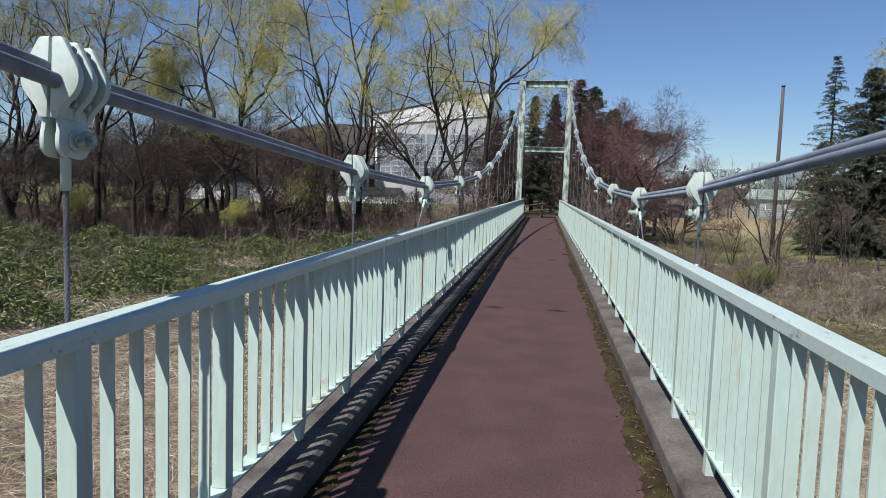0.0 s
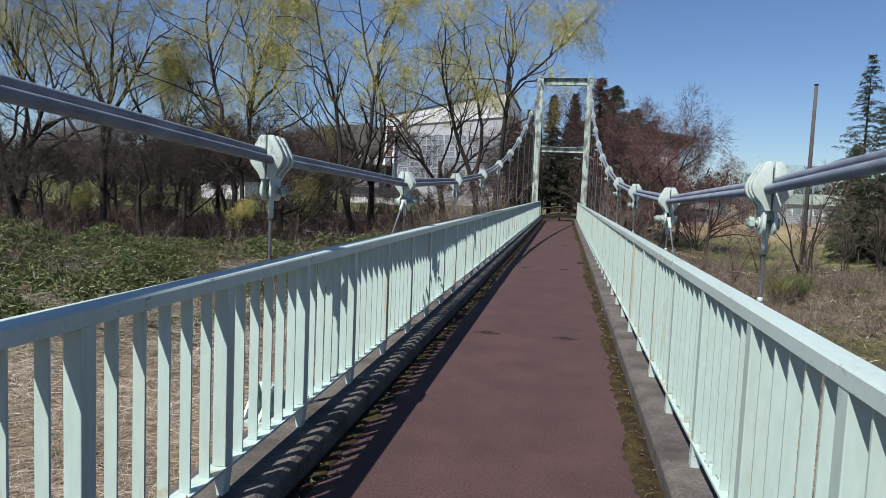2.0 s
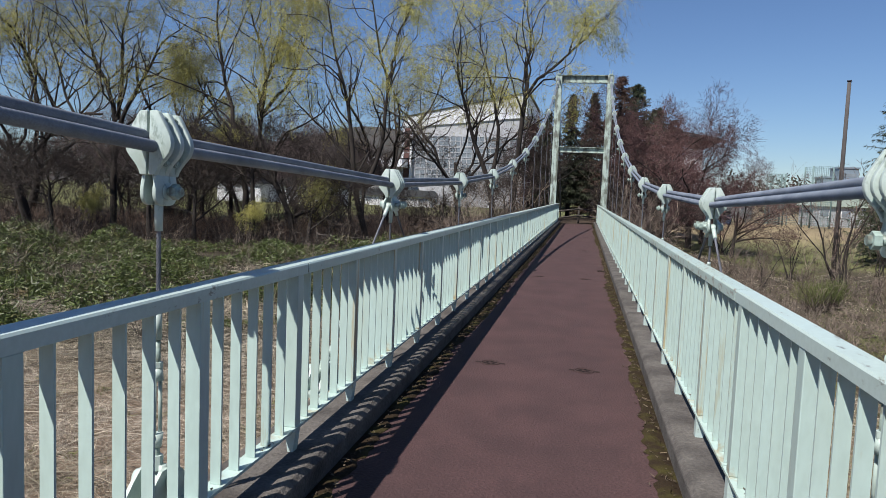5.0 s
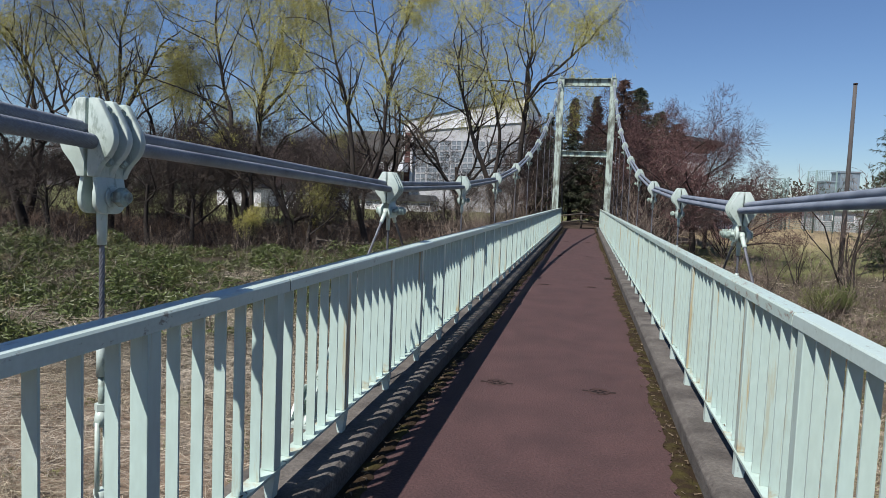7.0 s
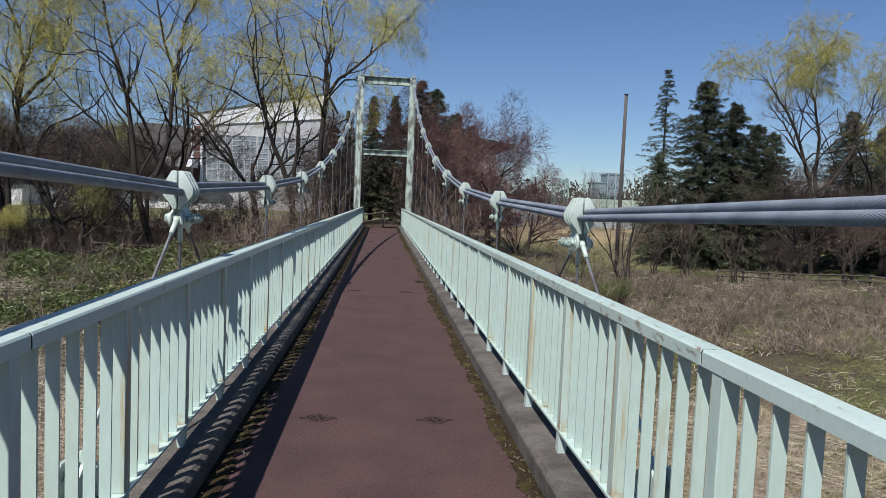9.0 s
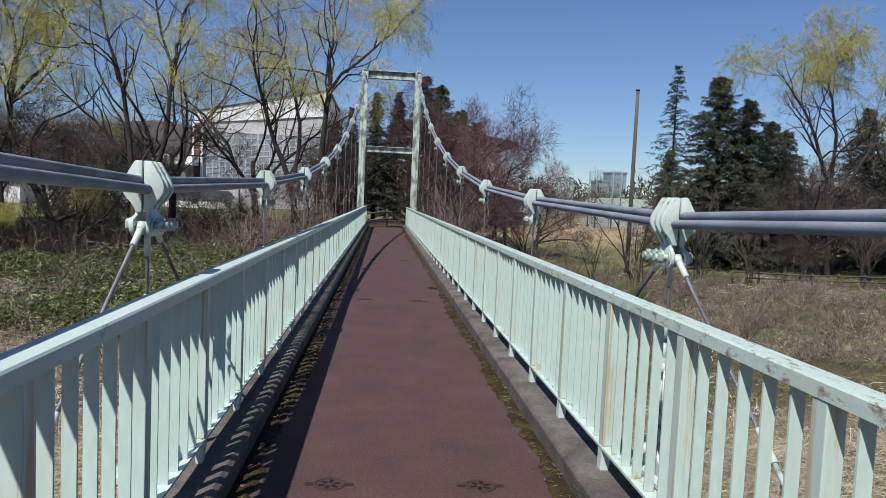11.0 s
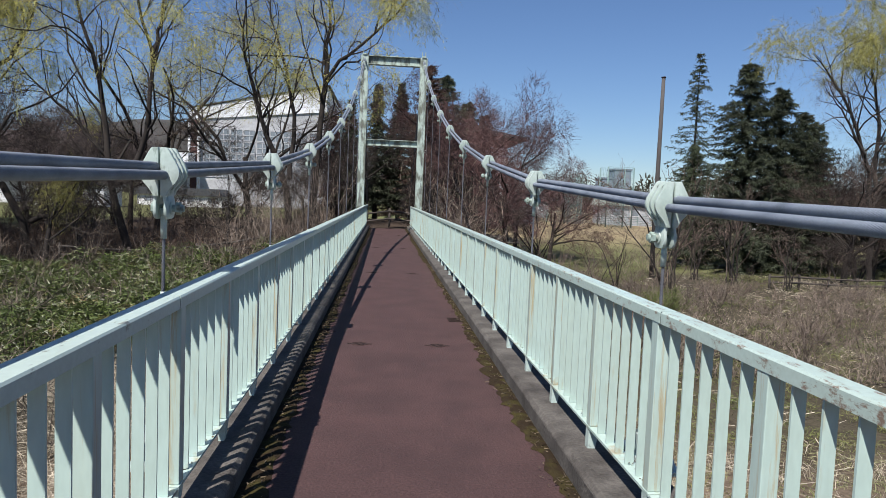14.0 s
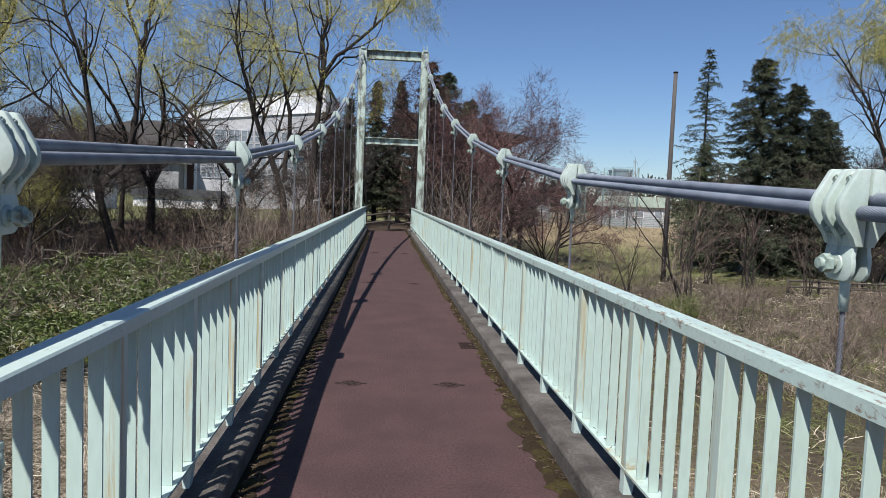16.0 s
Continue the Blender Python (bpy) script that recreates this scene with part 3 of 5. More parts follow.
# ---- cables ----
def rope_mesh(points, r, strands, lay, sides_per=3, groove=0.10):
    """A twisted wire rope along a line of points in the y-z plane."""
    pts = np.asarray(points, float)
    seg = np.linalg.norm(np.diff(pts, axis=0), axis=1)
    s = np.concatenate([[0], np.cumsum(seg)])
    t = np.gradient(pts, axis=0)
    t /= np.linalg.norm(t, axis=1, keepdims=True)
    ref = np.array([1.0, 0, 0]) if abs(t[0][0]) < 0.9 else np.array([0, 1.0, 0])
    v = np.cross(t, np.broadcast_to(ref, t.shape))
    v /= np.linalg.norm(v, axis=1, keepdims=True)
    u = np.cross(v, t)
    m = strands * sides_per
    ang = np.arange(m) * 2 * np.pi / m
    bulge = r * (1.0 - groove * (1.0 - np.abs(np.cos(ang * strands / 2))))
    turn = s[:, None] / lay * 2 * np.pi + ang[None, :]
    verts = pts[:, None, :] + (np.cos(turn) * bulge)[:, :, None] * u[:, None, :] + (np.sin(turn) * bulge)[:, :, None] * v[:, None, :]
    n = len(pts)
    i, j = np.meshgrid(np.arange(n - 1), np.arange(m), indexing="ij")
    a, b = (i * m + j).ravel(), (i * m + (j + 1) % m).ravel()
    faces = np.stack([a, b, b + m, a + m], axis=1)
    return verts.reshape(-1, 3), faces


def build_cable(side, dz):
    x = CX + side * (CABLE_X - 0.023 * (1 if dz < 0 else -1))      # the lower one hangs further in

    def run(ys):
        return np.stack([np.full_like(ys, x), ys, cable_z(side, ys) + dz], axis=1)

    top = float(cable_z(side, Y1)) + dz
    back = np.array([[x, Y1 + 0.25, top - 0.05], [x, Y1 + 7, top - 3.8], [x, Y1 + 15.5, top - 8.6]])
    front = np.array([[x, Y0 - 15.5, top - 8.6], [x, Y0 - 7, top - 3.8], [x, Y0 - 0.25, top - 0.05]])
    near = rope_mesh(run(np.arange(0.0, 18.01, 0.02)), 0.0256, 22, 0.46, 3, 0.24)
    far = rope_mesh(np.concatenate([run(np.linspace(17.99, Y1, 44)), back]), 0.0250, 6, 1e6, 2, 0.0)
    behind = rope_mesh(np.concatenate([front, run(np.linspace(Y0, 0.01, 32))]), 0.0250, 6, 1e6, 2, 0.0)
    me = raw_mesh("main_cable", *merged(near, far, behind), ROPE)
    tagged(new("main_cable", me), "thick grey twisted steel main cable of the suspension bridge", "cable", "main cables")


for side in (-1, 1):
    for dz in (0.0215, -0.0215):
        build_cable(side, dz)


# ---- cable clamps and hangers ----
def half_outline(s):
    """Half a rib: flat top, straight flank, blunt corner, and a hollow running in to the neck."""
    pts = [(0.005, 0.124), (0.034, 0.124), (0.041, 0.121), (0.046, 0.114), (0.088, 0.040), (0.098, 0.020), (0.103, -0.002), (0.102, -0.022), (0.094, -0.044), (0.080, -0.064), (0.062, -0.083), (0.049, -0.100), (0.039, -0.118), (0.034, -0.134), (0.005, -0.134)]
    return [(s * x, z) for x, z in pts]


def side_profile(bm, x0, x1, pts):
    """An upright plate of thickness x0 to x1, with its outline in y and z."""
    a = [bm.verts.new((x0, y, z)) for y, z in pts]
    b = [bm.verts.new((x1, y, z)) for y, z in pts]
    bm.faces.new(a)
    bm.faces.new(b[::-1])
    for i in range(len(pts)):
        k = (i + 1) % len(pts)
        bm.faces.new((a[i], b[i], b[k], a[k]))
    bmesh.ops.recalc_face_normals(bm, faces=bm.faces[:])


def clamp_core(s):
    pts = [(0.005, 0.118), (0.022, 0.118), (0.030, 0.106), (0.066, 0.028), (0.071, 0.0), (0.066, -0.026), (0.044, -0.072), (0.036, -0.10), (0.034, -0.134), (0.005, -0.134)]
    return [(s * x, z) for x, z in pts]


def cheek(bm, s, neck, hw, z_bot, r, near, far, flare):
    """The lower plate of a clamp: it bends out from the neck and ends in a wide foot with round corners."""
    pts = [(-neck, -0.120), (neck, -0.120), (neck * 1.02, -0.145), (hw * 0.94, -0.168), (hw, -0.185)]
    for i in range(5):
        a = i * math.pi / 8
        pts.append((hw - r + r * math.cos(a), z_bot + r - r * math.sin(a)))
    for i in range(5):
        a = math.pi / 2 + i * math.pi / 8
        pts.append((-hw + r + r * math.cos(a), z_bot + r - r * math.sin(a)))
    pts += [(-hw, -0.185), (-hw * 0.94, -0.168), (-neck * 1.02, -0.145)]

    def ring(x):
        return [bm.verts.new((s * (x - flare * max(0.0, min(1.0, (z + 0.165) / 0.045))), y, z)) for y, z in pts]

    a, b = ring(near), ring(far)
    n = len(pts)
    bm.faces.new(a)
    bm.faces.new(b[::-1])
    for i in range(n):
        bm.faces.new((a[i], b[i], b[(i + 1) % n], a[(i + 1) % n]))
    bmesh.ops.recalc_face_normals(bm, faces=bm.faces[:])


def finish(bm):
    sharp = [e for e in bm.edges if e.is_manifold and e.calc_face_angle(0) > 0.5]
    bmesh.ops.bevel(bm, geom=sharp, offset=0.004, segments=2, affect="EDGES", profile=0.5, clamp_overlap=True)
    for f in bm.faces:
        f.smooth = True
    return bm


PIN_Z = -0.198


def clamp_pieces(s, wide=False):
    """The pieces of one clamp half: core, three ribs, cheek plate, pin bosses."""
    out = [("clamp_half", finish(profile(bmesh.new(), clamp_core(s), -0.084, 0.084)))]
    for yc in (-0.072, 0.0, 0.072):
        out.append(("rib", finish(profile(bmesh.new(), half_outline(s), yc - 0.0145, yc + 0.0145))))
    bm = bmesh.new()
    near, far = (0.030, 0.050) if wide else (0.019, 0.036)
    cheek(bm, s, 0.072, 0.125 if wide else 0.078, -0.256, 0.045, near, far, near - 0.012)
    out.append(("cheek_plate", finish(bm)))
    a, b = sorted((s * (far + 0.001), s * (far + 0.009)))
    for yc in ((-0.080, 0.0, 0.080) if wide else (0.0,)):
        bm = bmesh.new()
        rod(bm, (a, yc, PIN_Z), (b, yc, PIN_Z), 0.037, 20)
        out.append(("pin_boss", finish(bm)))
    return out


def bolt_bm(x_head, x_end, y, z, r):
    bm = bmesh.new()
    s = 1 if x_end > x_head else -1
    rod(bm, (x_head, y, z), (x_head + s * r * 0.9, y, z), r * 1.7, 6)
    rod(bm, (x_head, y, z), (x_end, y, z), r, 12)
    rod(bm, (x_end - s * r * 2.2, y, z), (x_end - s * r * 0.8, y, z), r * 1.75, 6)
    return bm


def straight_rope(a, b, r):
    a, b = np.array(a, float), np.array(b, float)
    n = max(4, int(np.linalg.norm(b - a) / 0.02))
    n = min(n, 160)
    pts = a + (b - a) * np.linspace(0, 1, n)[:, None]
    v, f = rope_mesh(pts, r, 6, 0.11, 4, 0.26)
    return raw_mesh("rope", v, f, HANGER_ROPE, smooth=True)


HALVES = {}


def build_hanger(side, k):
    y = MID + SPACING * k
    zc = float(node_z(side, k))
    slope = math.atan(float(node_z(side, k + 1) - node_z(side, k - 1)) / (2 * SPACING))
    stay = k == 0
    h = thing("cable_hanger", "mint-green cable clamp with stay ropes at mid span" if stay else "mint-green cast cable clamp with bolted pin and steel hanger rope", "hanger", "cable hangers", at=(CX + side * CABLE_X, y, 0))
    tilt = Matrix.Translation((0, 0, zc)) @ Matrix.Rotation(slope * 0.85, 4, "X")
    for s in (-1, 1):
        key = (s, stay)
        if key not in HALVES:
            HALVES[key] = []
            for name, bm in clamp_pieces(s, stay):
                me = bpy.data.meshes.new(name)
                bm.to_mesh(me)
                bm.free()
                me.materials.append(CLAMP_PAINT)
                me.set_sharp_from_angle(angle=radians(38))
                HALVES[key].append((name, me))
        half = mesh_part("clamp_half", HALVES[key][0][1], h)
        half.matrix_basis = tilt
        for name, me in HALVES[key][1:]:
            mesh_part(name, me, half)
    # small clamp bolts between the ribs, on the inner cheek
    for yy in (-0.036, 0.036):
        for zz in (0.090, -0.082):
            key = ("bolt", yy, zz, side)
            if key not in HALVES:
                ob = part("clamp_bolt", bolt_bm(side * (0.040 if zz > 0 else 0.055), -side * (0.052 if zz > 0 else 0.062), yy, zz, 0.009), BOLT, h)
                HALVES[key] = ob.data
            else:
                ob = mesh_part("clamp_bolt", HALVES[key], h)
            ob.matrix_basis = tilt
    pins = (-0.080, 0.0, 0.080) if stay else (0.0,)
    for yy in pins:
        key = ("pin", yy, side, stay)
        if key not in HALVES:
            ob = part("pin", bolt_bm(side * (0.075 if stay else 0.062), -side * (0.128 if stay else 0.105), yy, PIN_Z, 0.019), BOLT, h)
            HALVES[key] = ob.data
        else:
            ob = mesh_part("pin", HALVES[key], h)
        ob.matrix_basis = tilt
    eye = tilt @ Vector((0, 0, PIN_Z))
    foot = Vector((0, eye.y, 0.275))

    def line(a, b):
        d = (b - a).normalized()
        bm = bmesh.new()
        rod(bm, a, a + d * 0.165, 0.0185, 14, 0.0160)
        rod(bm, a, a + d * 0.045, 0.026, 14, 0.0185)
        part("socket", bm, CLAMP_PAINT, h)
        low = b - d * 0.78
        mesh_part("rope", straight_rope(a + d * 0.16, low, 0.0108), h)
        bm = bmesh.new()
        rod(bm, low, low + d * 0.03, 0.0130, 14, 0.0165)
        rod(bm, low + d * 0.03, low + d * 0.17, 0.0165, 14, 0.0175)
        part("lower_socket", bm, CLAMP_PAINT, h)
        bm = bmesh.new()
        rod(bm, low + d * 0.17, low + d * 0.33, 0.0115, 12)
        part("threaded_rod", bm, BOLT, h)
        bm = bmesh.new()
        rod(bm, low + d * 0.58, b - d * 0.05, 0.0120, 12)
        part("threaded_rod", bm, BOLT, h)
        bm = bmesh.new()
        rod(bm, low + d * 0.266, low + d * 0.290, 0.022, 6)
        part("lock_nut", bm, CLAMP_PAINT, h)
        bm = bmesh.new()
        rod(bm, low + d * 0.291, low + d * 0.345, 0.019, 14, 0.026)
        rod(bm, low + d * 0.575, low + d * 0.635, 0.026, 14, 0.018)
        for o in (-0.021, 0.021):
            rod(bm, low + d * 0.33 + Vector((0, o, 0)), low + d * 0.59 + Vector((0, o, 0)), 0.0085, 10)
        part("turnbuckle", bm, CLAMP_PAINT, h)
        bm = bmesh.new()
        rod(bm, b - d * 0.11, b - d * 0.045, 0.026, 6)
        for o in (-0.026, 0.026):
            side_v = Vector((o, 0, 0))
            rod(bm, b - d * 0.07 + side_v, b + d * 0.045 + side_v, 0.018, 10)
        part("fork_end", bm, CLAMP_PAINT, h)
        bm = bmesh.new()
        rod(bm, (b.x - 0.085, b.y, b.z), (b.x + 0.085, b.y, b.z), 0.022, 12)
        for o in (-0.085, 0.085):
            rod(bm, (b.x + o - 0.014, b.y, b.z), (b.x + o + 0.014, b.y, b.z), 0.036, 12)
        part("anchor_pin", bm, CLAMP_PAINT, h)
        bm = bmesh.new()
        for o in (-0.05, 0.05):
            side_profile(bm, b.x + o - 0.008, b.x + o + 0.008, [(b.y - 0.24, 0.173), (b.y + 0.24, 0.173), (b.y + 0.21, 0.190), (b.y + 0.10, b.z + 0.02), (b.y + 0.05, b.z + 0.06), (b.y - 0.05, b.z + 0.06), (b.y - 0.10, b.z + 0.02), (b.y - 0.21, 0.190)])
        box(bm, b.x - 0.105, b.x + 0.085, b.y - 0.26, b.y + 0.26, 0.1505, 0.1725)
        part("anchor_bracket", bm, CLAMP_PAINT, h)

    line(eye, foot)
    if stay:
        for s in (-1, 1):
            line(tilt @ Vector((0, s * 0.080, PIN_Z)), Vector((0, s * 1.64, 0.275)))


for k in range(-8, 10):
    for side in (-1, 1):
        build_hanger(side, k)


# ---- trees ----
def unit(v):
    return v / max(np.linalg.norm(v), 1e-9)


def grow(rng, p, d, length, r, level, spec, segs, tips):
    n = spec["pieces"][level]
    step_len = length / n
    kids = spec["kids"][level] if level < len(spec["kids"]) else 0
    spots = sorted(rng.uniform(spec["from"][level], 1.0, kids)) if kids else []
    k = 0
    for i in range(n):
        d = unit(d + rng.normal(size=3) * spec["wiggle"][level] + np.array([0, 0, spec["rise"][level]]))
        q = p + d * step_len
        f0, f1 = i / n, (i + 1) / n
        ra, rb = r * (1 - spec["taper"] * f0), r * (1 - spec["taper"] * f1)
        segs.append((p, q, ra, rb, level))
        while k < len(spots) and spots[k] <= f1:
            a = rng.normal(size=3)
            a = unit(a - d * np.dot(a, d))
            ang = radians(rng.uniform(*spec["angle"][level]))
            nd = unit(d * math.cos(ang) + a * math.sin(ang))
            kl = length * rng.uniform(*spec["ratio"][level]) * (1.15 - 0.5 * spots[k])
            base = p + (q - p) * ((spots[k] - f0) * n)
            grow(rng, base, nd, kl, max(rb * spec["thin"][level], 0.004), level + 1, spec, segs, tips)
            k += 1
        p = q
    if level >= spec["leaf"]:
        tips.append((p, d, length))


def skeleton_mesh(name, segs, mat_thick, mat_thin, cut):
    p0 = np.array([s[0] for s in segs])
    p1 = np.array([s[1] for s in segs])
    r0 = np.array([s[2] for s in segs])
    r1 = np.array([s[3] for s in segs])
    lv = np.array([s[4] for s in segs])
    thick, thin = lv < cut, lv >= cut
    v, f = tubes(p0[thick], p1[thick], r0[thick], r1[thick], 7)
    a = raw_mesh(name, v, f, mat_thick, smooth=True)
    fine = thin & (r0 < 0.016)
    thin &= ~fine
    v, f = tubes(p0[thin], p1[thin], r0[thin], r1[thin], 3)
    b = raw_mesh("branchwork", *merged((v, f), ribbons(p0[fine], p1[fine], 2.2 * r0[fine], np.random.default_rng(len(segs)))), mat_thin)
    return a, b


def fit_height(segs, tips, height):
    k = height / max(s[1][2] for s in segs)
    segs[:] = [(a * k, b * k, max(ra * k, 0.010), max(rb * k, 0.008), lv) for a, b, ra, rb, lv in segs]
    tips[:] = [(p * k, d, ln * k) for p, d, ln in tips]


WILLOW = {"pieces": (5, 7, 6, 4, 3), "kids": (5, 8, 6, 4), "from": (0.5, 0.25, 0.2, 0.2), "wiggle": (0.12, 0.22, 0.26, 0.26, 0.26), "rise": (0.05, 0.07, 0.05, 0.0, -0.10),
          "angle": ((18, 42), (25, 60), (28, 60), (25, 60)), "ratio": ((1.5, 2.3), (0.38, 0.60), (0.40, 0.60), (0.40, 0.65)), "thin": (0.72, 0.55, 0.5, 0.5), "taper": 0.62, "leaf": 3}


def build_willow(seed, height, leafy=1.0, limbs=None, low=0.55, thin_out=-0.11):
    """A willow. limbs: lists of points, from the base, along which the main limbs run."""
    rng = np.random.default_rng(seed)
    segs, tips = [], []
    if limbs:
        for pts, r in limbs:
            pts, r = np.array(pts, float), r * 0.70
            length = np.linalg.norm(np.diff(pts, axis=0), axis=1).sum()
            n = 14
            u = np.linspace(0, len(pts) - 1, n)
            line = np.stack([np.interp(u, np.arange(len(pts)), pts[:, c]) for c in range(3)], axis=1)
            line[1:-1] = (line[:-2] + 2 * line[1:-1] + line[2:]) / 4 + rng.normal(size=(n - 2, 3)) * 0.06
            for k in range(n - 1):
                f0, f1 = k / (n - 1), (k + 1) / (n - 1)
                segs.append((line[k], line[k + 1], r * (1 - 0.88 * f0 ** 1.15), r * (1 - 0.88 * f1 ** 1.15), 1))
                if k >= (2 if height < 6 else 4):
                    d = unit(line[k + 1] - line[k])
                    for _ in range(1 if k < 7 else 2):
                        a = rng.normal(size=3)
                        a = unit(a - d * np.dot(a, d))
                        nd = unit(d * 0.75 + a * 0.65)
                        grow(rng, line[k], nd, length * rng.uniform(0.22, 0.40) * (1.2 - 0.5 * f0), r * (1 - 0.8 * f0) * 0.5, 2, WILLOW, segs, tips)
    else:
        lean = np.array([rng.normal() * 0.12, rng.normal() * 0.12, 1.0])
        grow(rng, np.array([0, 0, -0.15]), unit(lean), height * 0.27, 0.013 * height + 0.04, 0, WILLOW, segs, tips)
        fit_height(segs, tips, height)
    tree = thing("willow_tree", "tall willow with dark trunk and yellow-green spring leaves", "tree", "willows")
    a, b = skeleton_mesh("trunk", segs, BARK, TWIG_WILLOW, 3)
    mesh_part("trunk", a, tree)
    mesh_part("branchwork", b, tree)
    tp = np.array([t[0] for t in tips])
    td = np.array([t[1] for t in tips])
    leafed = tp[:, 2] > height * low
    leafed &= np.array([noise.noise(Vector((float(p[0]), float(p[1]), float(p[2]) * 1.2)) * 0.36 + Vector((seed, 0, 0))) > thin_out + 0.34 * (1 - p[2] / height) for p in tp])
    # long hanging shoots, leafed along their length where the crown is green
    idx = np.repeat(np.arange(len(tp)), np.where(leafed, 3, rng.uniform(size=len(tp)) < 0.4))
    n = len(idx)
    p = tp[idx] + rng.normal(size=(n, 3)) * 0.16
    d = td[idx] * 0.7 + rng.normal(size=(n, 3)) * 0.45 + np.array([0.10, 0, 0.15])
    reach = rng.uniform(0.5, 1.5, n) * min(1.0, height / 12)
    S0, S1, L0, L1 = [], [], [], []
    for i in range(4):
        d = d + rng.normal(size=(n, 3)) * 0.16 - np.array([0, 0, 0.42])
        d /= np.linalg.norm(d, axis=1, keepdims=True)
        q = p + d * (reach / 4)[:, None]
        S0.append(p), S1.append(q)
        m = np.repeat(np.flatnonzero(leafed[idx]), max(1, int(round(5.0 * leafy))))
        c = p[m] + (q[m] - p[m]) * rng.uniform(0, 1, (len(m), 1)) + rng.normal(size=(len(m), 3)) * 0.05
        L0.append(c), L1.append(c + (d[m] * 0.8 + rng.normal(size=(len(m), 3)) * 0.40) * rng.uniform(0.05, 0.20, (len(m), 1)))
        p = q
    S0, S1, L0, L1 = [np.concatenate(v) for v in (S0, S1, L0, L1)]
    v, f = ribbons(S0, S1, np.full(len(S0), 0.0055), rng)
    mesh_part("twig_fringe", raw_mesh("twig_fringe", v, f, TWIG_SHOOT), tree)
    v, f = ribbons(L0, L1, rng.uniform(0.010, 0.021, len(L0)), rng)
    mesh_part("crown", raw_mesh("crown", v, f, WILLOW_LEAF), tree)
    return tree


CHERRY = {"pieces": (4, 6, 6, 4, 3), "kids": (6, 8, 8, 5), "from": (0.35, 0.2, 0.15, 0.15), "wiggle": (0.08, 0.14, 0.16, 0.2, 0.22), "rise": (0.03, 0.02, 0.02, 0.02, 0.03),
          "angle": ((35, 70), (28, 60), (28, 60), (25, 55)), "ratio": ((1.0, 1.6), (0.40, 0.62), (0.40, 0.60), (0.40, 0.60)), "thin": (0.6, 0.5, 0.5, 0.5), "taper": 0.65, "leaf": 3}

SAPLING = dict(CHERRY, kids=(4, 6, 4, 2), rise=(0.03, 0.06, 0.06, 0.05, 0.05), angle=((20, 40), (18, 42), (20, 45), (20, 45)), leaf=2)


def build_bare_tree(seed, height, twig, name="bare_tree", label="leafless tree with dense dark twigs", buds=0, stems=1, lean_most=0.40, spec=CHERRY):
    rng = np.random.default_rng(seed)
    segs, tips = [], []
    if stems == 1:
        grow(rng, np.array([0, 0, -0.15]), unit(np.array([rng.normal() * 0.1, rng.normal() * 0.1, 1.0])), height * 0.32, 0.012 * height + 0.03, 0, spec, segs, tips)
    for i in range(stems if stems > 1 else 0):
        lean = np.array([rng.normal() * lean_most, rng.normal() * lean_most, 1.0])
        grow(rng, np.array([rng.normal() * 0.2, rng.normal() * 0.2, -0.15]), unit(lean), height * rng.uniform(0.5, 0.9), 0.035 + 0.004 * height * rng.uniform(0.3, 1.2), 1, spec, segs, tips)
    fit_height(segs, tips, height)
    tree = thing(name, label, "tree", "bare trees")
    a, b = skeleton_mesh("trunk", segs, BARK, twig, 2)
    mesh_part("trunk", a, tree)
    mesh_part("branchwork", b, tree)
    if buds:
        tp = np.array([t[0] for t in tips])
        td = np.array([t[1] for t in tips])
        idx = np.repeat(np.arange(len(tp)), buds)
        p0 = tp[idx] + rng.normal(size=(len(idx), 3)) * 0.16
        p1 = p0 + td[idx] * rng.uniform(0.1, 0.35, (len(idx), 1)) + rng.normal(size=p0.shape) * 0.10
        v, f = ribbons(p0, p1, rng.uniform(0.008, 0.018, len(idx)), rng)
        mesh_part("crown", raw_mesh("crown", v, f, twig), tree)
    return tree


